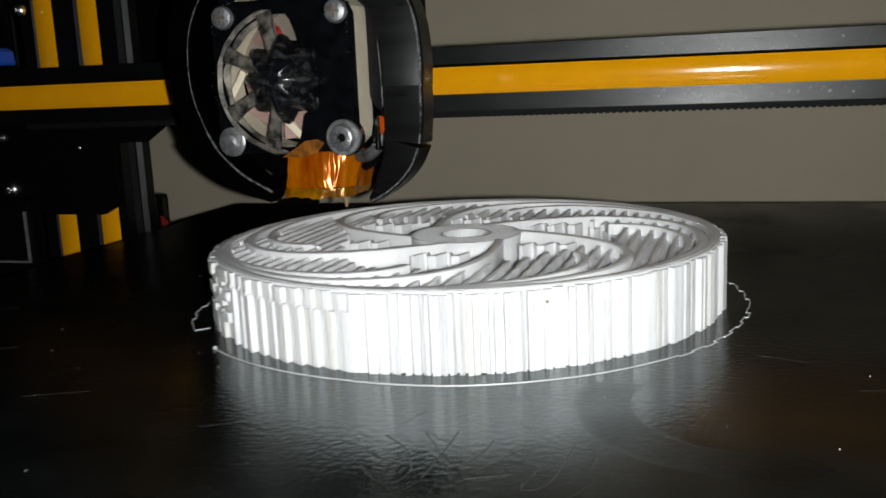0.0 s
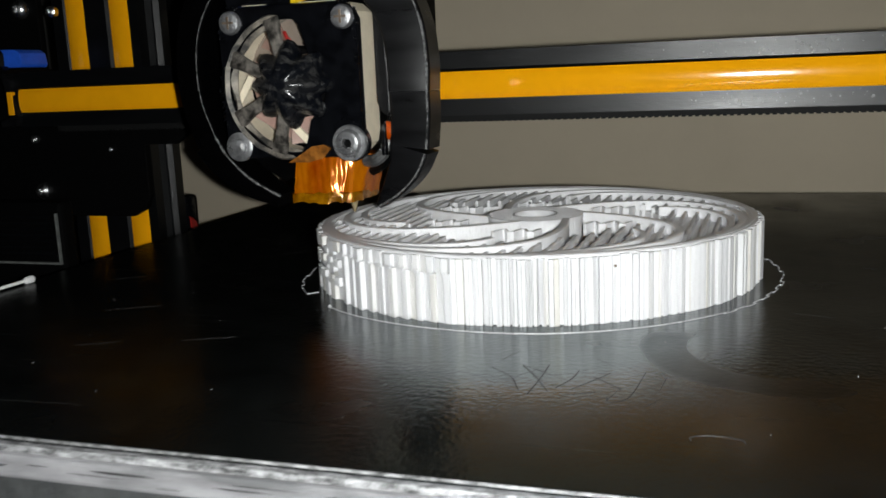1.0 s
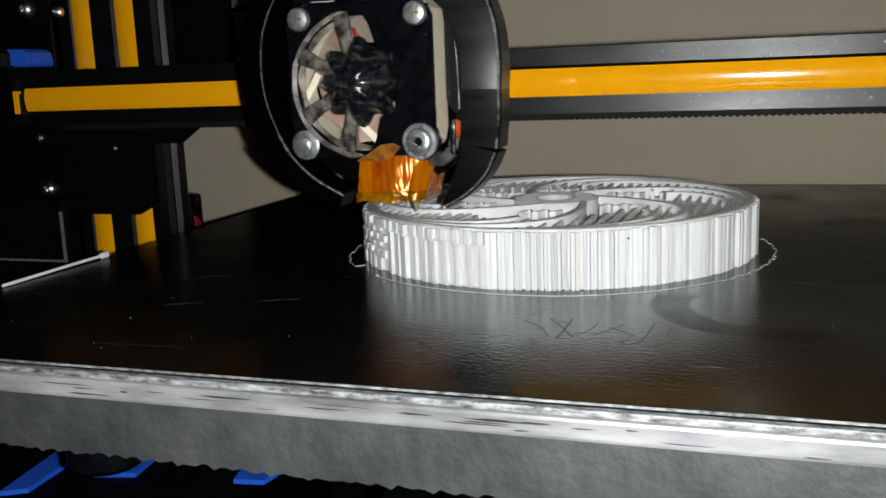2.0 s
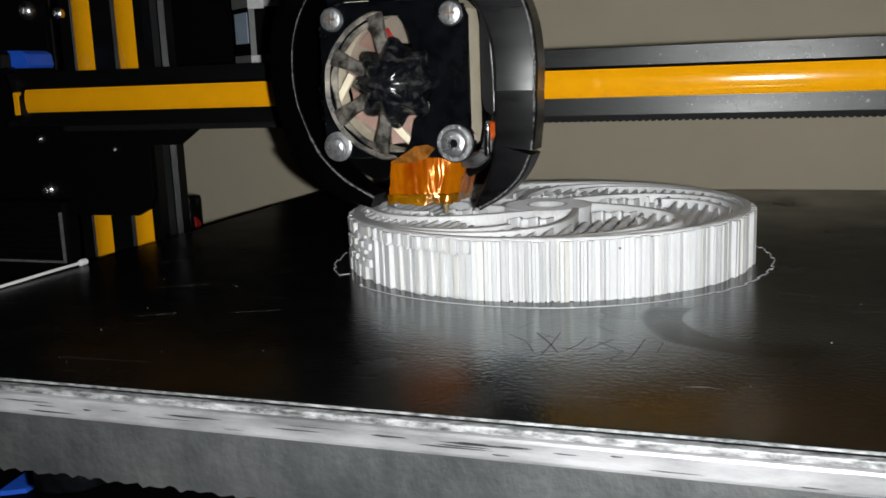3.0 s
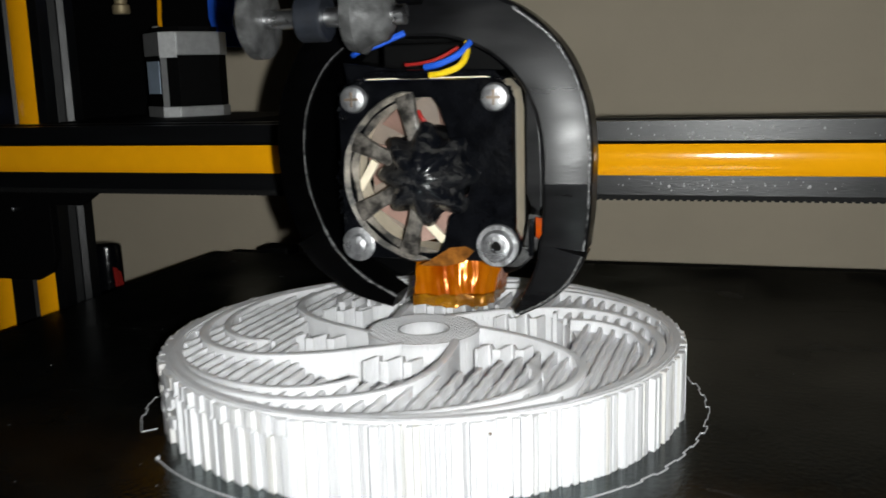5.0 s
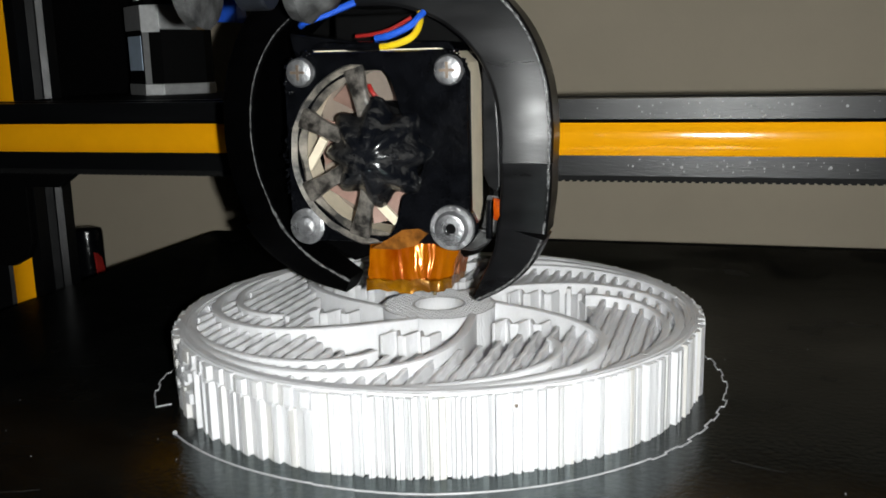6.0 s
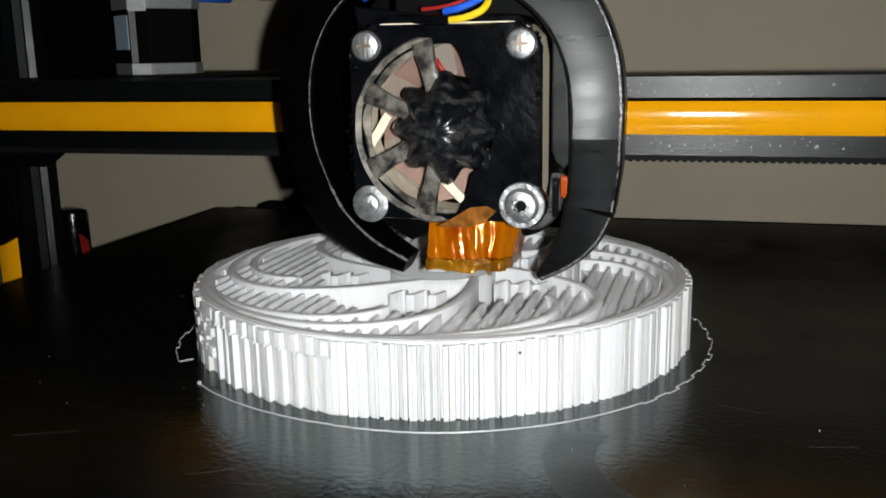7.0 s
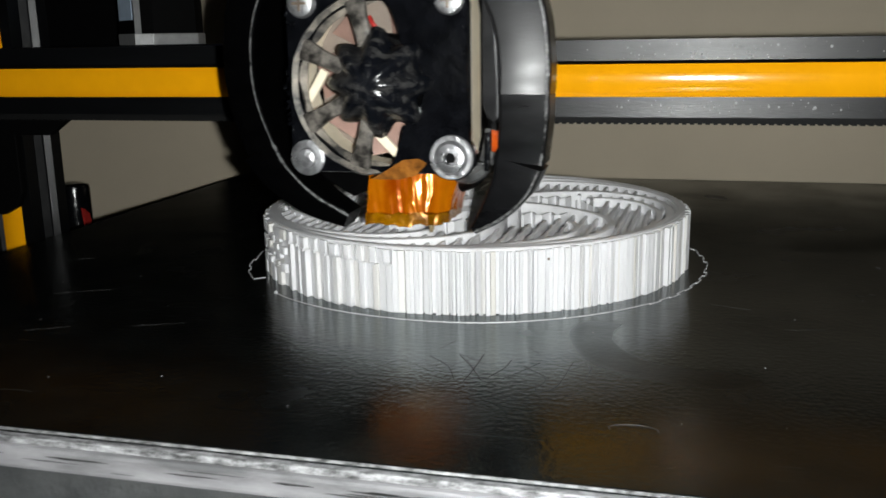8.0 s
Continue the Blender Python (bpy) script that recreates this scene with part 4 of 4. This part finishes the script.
    shell = part("air_duct", duct(bmesh.new(), left, 0.8, 5, 0.35), SHADED_PRINT, h, "curved black printed air duct, its shade put into the colour", smooth=True, sharp=15)
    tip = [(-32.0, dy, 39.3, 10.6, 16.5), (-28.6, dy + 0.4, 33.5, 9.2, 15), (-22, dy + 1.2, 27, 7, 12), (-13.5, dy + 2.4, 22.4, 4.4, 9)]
    part("duct_tip", duct(bmesh.new(), tip, 0.9, 5, 0.3), SHADED_PRINT, h, "tapered black duct tip", smooth=True, sharp=15)
    part("edge_glint", glint_bead(bmesh.new(), left, 0.35, rnd, 14, 0.6), SCUFF_GLINT, shell, smooth=True)
    part("edge_glint", glint_bead(bmesh.new(), tip, 0.3, rnd), SCUFF_GLINT, shell, smooth=True)
    # bracket and strut between the fan and the duct
    bm = prism(bmesh.new(), [(20.8, 77), (22.6, 75), (23.8, 66), (24.4, 54), (24.4, 47.2), (23.4, 46.0), (21.8, 47.4), (20.8, 50)], "y", -53.5, -50.4)
    part("duct_bracket", bm, BLACK_PRINT, h, "black printed bracket", bevel=0.35)
    part("duct_strut", prism(bmesh.new(), [(21.0, 44), (22.2, 44), (22.0, 35.5), (20.9, 35.5)], "y", -52, -50), BLACK_GLOSS, h, bevel=0.3)
    part("tape_scrap", prism(bmesh.new(), [(22.8, 44.8), (24.4, 44.4), (24.3, 41.4), (23.5, 39.8), (22.8, 40.2)], "y", -52.8, -52.2), KAPTON_RED, h, "scrap of red-brown tape")
    part("red_wire", cable(bmesh.new(), [(-2.2, -58.6, 68.9), (-1.2, -59.2, 67.4), (0.4, -59.0, 65.4)], 0.5), RED, fan, "red fan wire", smooth=True)
    part("shroud", prism(bmesh.new(), [(-28, 41), (-8, 41), (-8, 29.5), (-13, 27.5), (-20, 31.5)], "y", -43, -34), SHADED_PRINT, h, bevel=0.5)
    # heater block wrapped in amber tape
    bm = prism(bmesh.new(), [(-7.8, -48.6), (-2.0, -49.0), (2.5, -48.9), (5.0, -48.3), (7.6, -47.2), (10.0, -45.4), (12.0, -42.6), (12.6, -30), (-7.6, -30)], "z", 23, 35)
    bmesh.ops.subdivide_edges(bm, edges=bm.edges[:], cuts=11, use_grid_fill=True)
    for v in bm.verts:
        c = v.co.copy()
        fold = 0.10 * math.sin(c.x * 1.3 + 0.6 * math.sin(c.z * 0.5)) + 0.08 * math.sin(c.x * 3.1 + c.z * 0.45)
        n = noise.noise(c * 0.35)
        if c.x > 4:
            v.co.x += (c.z - 31) * 0.25 * min(1, (c.x - 4) / 5)
        v.co.x += n * 0.3
        v.co.y += (c.z - 23) * 0.2 * max(0.0, min(1.0, (-36 - c.y) / 8))
        v.co.y += fold * (1 if c.y < -42 else 0.3) + n * 0.35
        v.co.z += noise.noise(c * 0.4 + Vector((9, 3, 1))) * (0.8 if c.z < 25 else 0.25)
    block = part("heater_block", bm, KAPTON, h, "heater block wrapped in crinkled amber tape", smooth=True)
    bm = prism(bmesh.new(), [(-8.0, -49.2), (2.4, -49.4), (6.8, -48.0), (9.4, -46), (10.6, -43), (10.8, -31), (-8.0, -31)], "z", 22.2, 24.6)
    bmesh.ops.subdivide_edges(bm, edges=bm.edges[:], cuts=9, use_grid_fill=True)
    for v in bm.verts:
        c = v.co.copy()
        v.co.z += (0.9 if c.z > 24 else 0.7) * noise.noise(c * 0.35) + 0.5 * noise.noise(c * 0.9)
        v.co.y += 0.5 * noise.noise(c * 0.5 + Vector((3, 0, 0)))
    part("tape_band", bm, KAPTON_BAKED, block, "baked yellow tape band", smooth=True)
    bm = prism(bmesh.new(), [(-1.5, 35.0), (4.5, 35.0), (8.5, 36.0), (11.0, 38.6), (9.0, 39.6), (5.5, 39.2), (2.0, 37.0)], "y", -62.9, -62.4)
    part("tape_end", bm, TAPE_FLAP, block, "loose amber tape end")
    bm = lathe(bmesh.new(), (3.0, -31, 23.5), (0, 0, -1), ((0, 3.0), (1.5, 3.0), (1.6, 1.7), (6.6, 0.4)), 20)
    part("nozzle", bm, BRASS, h, "brass nozzle", smooth=True)
    part("heater_wire", cable(bmesh.new(), [(13, -40, 30), (17, -42, 32), (20, -44, 36), (21.5, -46, 41), (21.6, -45, 50)], 1.3), BLACK, h, smooth=True)
    part("wire_sleeve", cable(bmesh.new(), [(14, -46, 33.5), (17.5, -48, 34), (20.5, -48, 37), (21.5, -46, 44)], 1.7), SMOKY, h, smooth=True)
    part("red_tab", boxed(21.0, 22.6, -46.5, -44, 42.5, 46), RED, h, bevel=0.3)
    # wires over the fan
    for mat, pts in ((RED, [(-6, -55, 79.0), (-2, -56, 79.3), (2, -56, 80.2), (6, -54, 82.5)]),
                     (BLUE, [(-0.5, -58, 78.4), (3, -59, 79.0), (7, -58, 80.8), (9, -55, 83.5)]),
                     (YELLOW, [(0.5, -59, 76.6), (4, -60, 77), (7.6, -59.5, 78.4), (8.6, -57, 80.8), (8.0, -54, 83.5)]),
                     (BLUE, [(-18, -56, 81.5), (-16, -58, 82.2), (-12, -57, 83.5), (-6, -55, 86)])):
        part("wire", cable(bmesh.new(), pts, 0.4 if mat == RED else 0.72), mat, h, smooth=True)
    part("wire_sheath", cable(bmesh.new(), [(-15, -57.0, 76.6), (-11, -58.2, 77.0), (-6, -58.8, 76.7), (0.8, -59.2, 76.8)], 1.0), BLACK_GLOSS, h, "dark heat-shrink sheath", smooth=True)
    part("top_cover", prism(bmesh.new(), [(-19, 74.5), (17, 75), (15, 77.5), (-6, 78), (-20, 80)], "y", -58, -42), BLACK_GLOSS, h, bevel=0.5)
    # tension spindle above
    bm = lathe(bmesh.new(), (-38, -72, 89), (1, 0, 0), ((0, 2.1), (38, 2.1)), 16)
    sp = part("spindle", bm, STEEL, h, "bright steel spindle", smooth=True)
    part("roller", lathe(bmesh.new(), (-34.5, -72, 89), (1, 0, 0), ((0, 7.6), (0.6, 8.2), (3.0, 8.2), (3.4, 6.6), (3.5, 3.4)), 36), SMOKY, sp, "smoky grey roller", smooth=True)
    part("spacer", lathe(bmesh.new(), (-23.0, -72, 89), (1, 0, 0), ((0, 4.6), (0.4, 5.0), (5.6, 5.0), (6, 4.6)), 28), SLATE, sp, "slate blue spacer", smooth=True)
    part("roller", lathe(bmesh.new(), (-12.5, -72, 89), (1, 0, 0), ((0, 5.0), (0.8, 7.2), (3.4, 7.8), (5.0, 6.4), (8.5, 5.2), (10.0, 3.0)), 36), SMOKY, sp, "smoky grey cone roller", smooth=True)
    part("spindle_bracket", boxed(-26, -2, -66, -40, 92, 97), BLACK, h, bevel=0.5)
    return h


def build_torch():
    t = thing("camera_torch", "small lit white torch held beside the camera", "torch")
    bm = bmesh.new()
    rings = [[bm.verts.new((r * math.cos(2 * math.pi * i / 28), r * math.sin(2 * math.pi * i / 28), z)) for i in range(28)]
             for r, z in ((3.4, 4.0), (3.4, 0.0), (4.0, 0.0), (4.0, 8.0), (0.01, 8.0))]
    for r0, r1 in zip(rings, rings[1:]):
        for i in range(28):
            bm.faces.new((r0[i], r0[(i + 1) % 28], r1[(i + 1) % 28], r1[i]))
    part("body", bm, BLACK, t, normals=False)
    part("lens", lathe(bmesh.new(), (0, 0, 3.0), (0, 0, 1), ((0, 1.7), (0.5, 1.7)), 24), GLOW, t, "glowing white lens")
    return t


build_room()
build_gantry()
build_upright()
build_carriage_plate()
build_motor()
base = build_base()
bed_things = build_bed()
bed_things += build_wheel()
head = build_head()
torch = build_torch()


def motions():
    for ob in bed_things:
        x, y, z = ob.location
        walk(ob, [(t, pose(x, y + d * MM, z)) for t, d in BED])
    walk(head, [(t, pose((HEAD_X + d) * MM, 0, 0)) for t, d in HEAD])
    walk(torch, [(t, m @ Matrix.Translation((TORCH_RIGHT * MM, TORCH_UP * MM, 0))) for t, m in PATH])


motions()
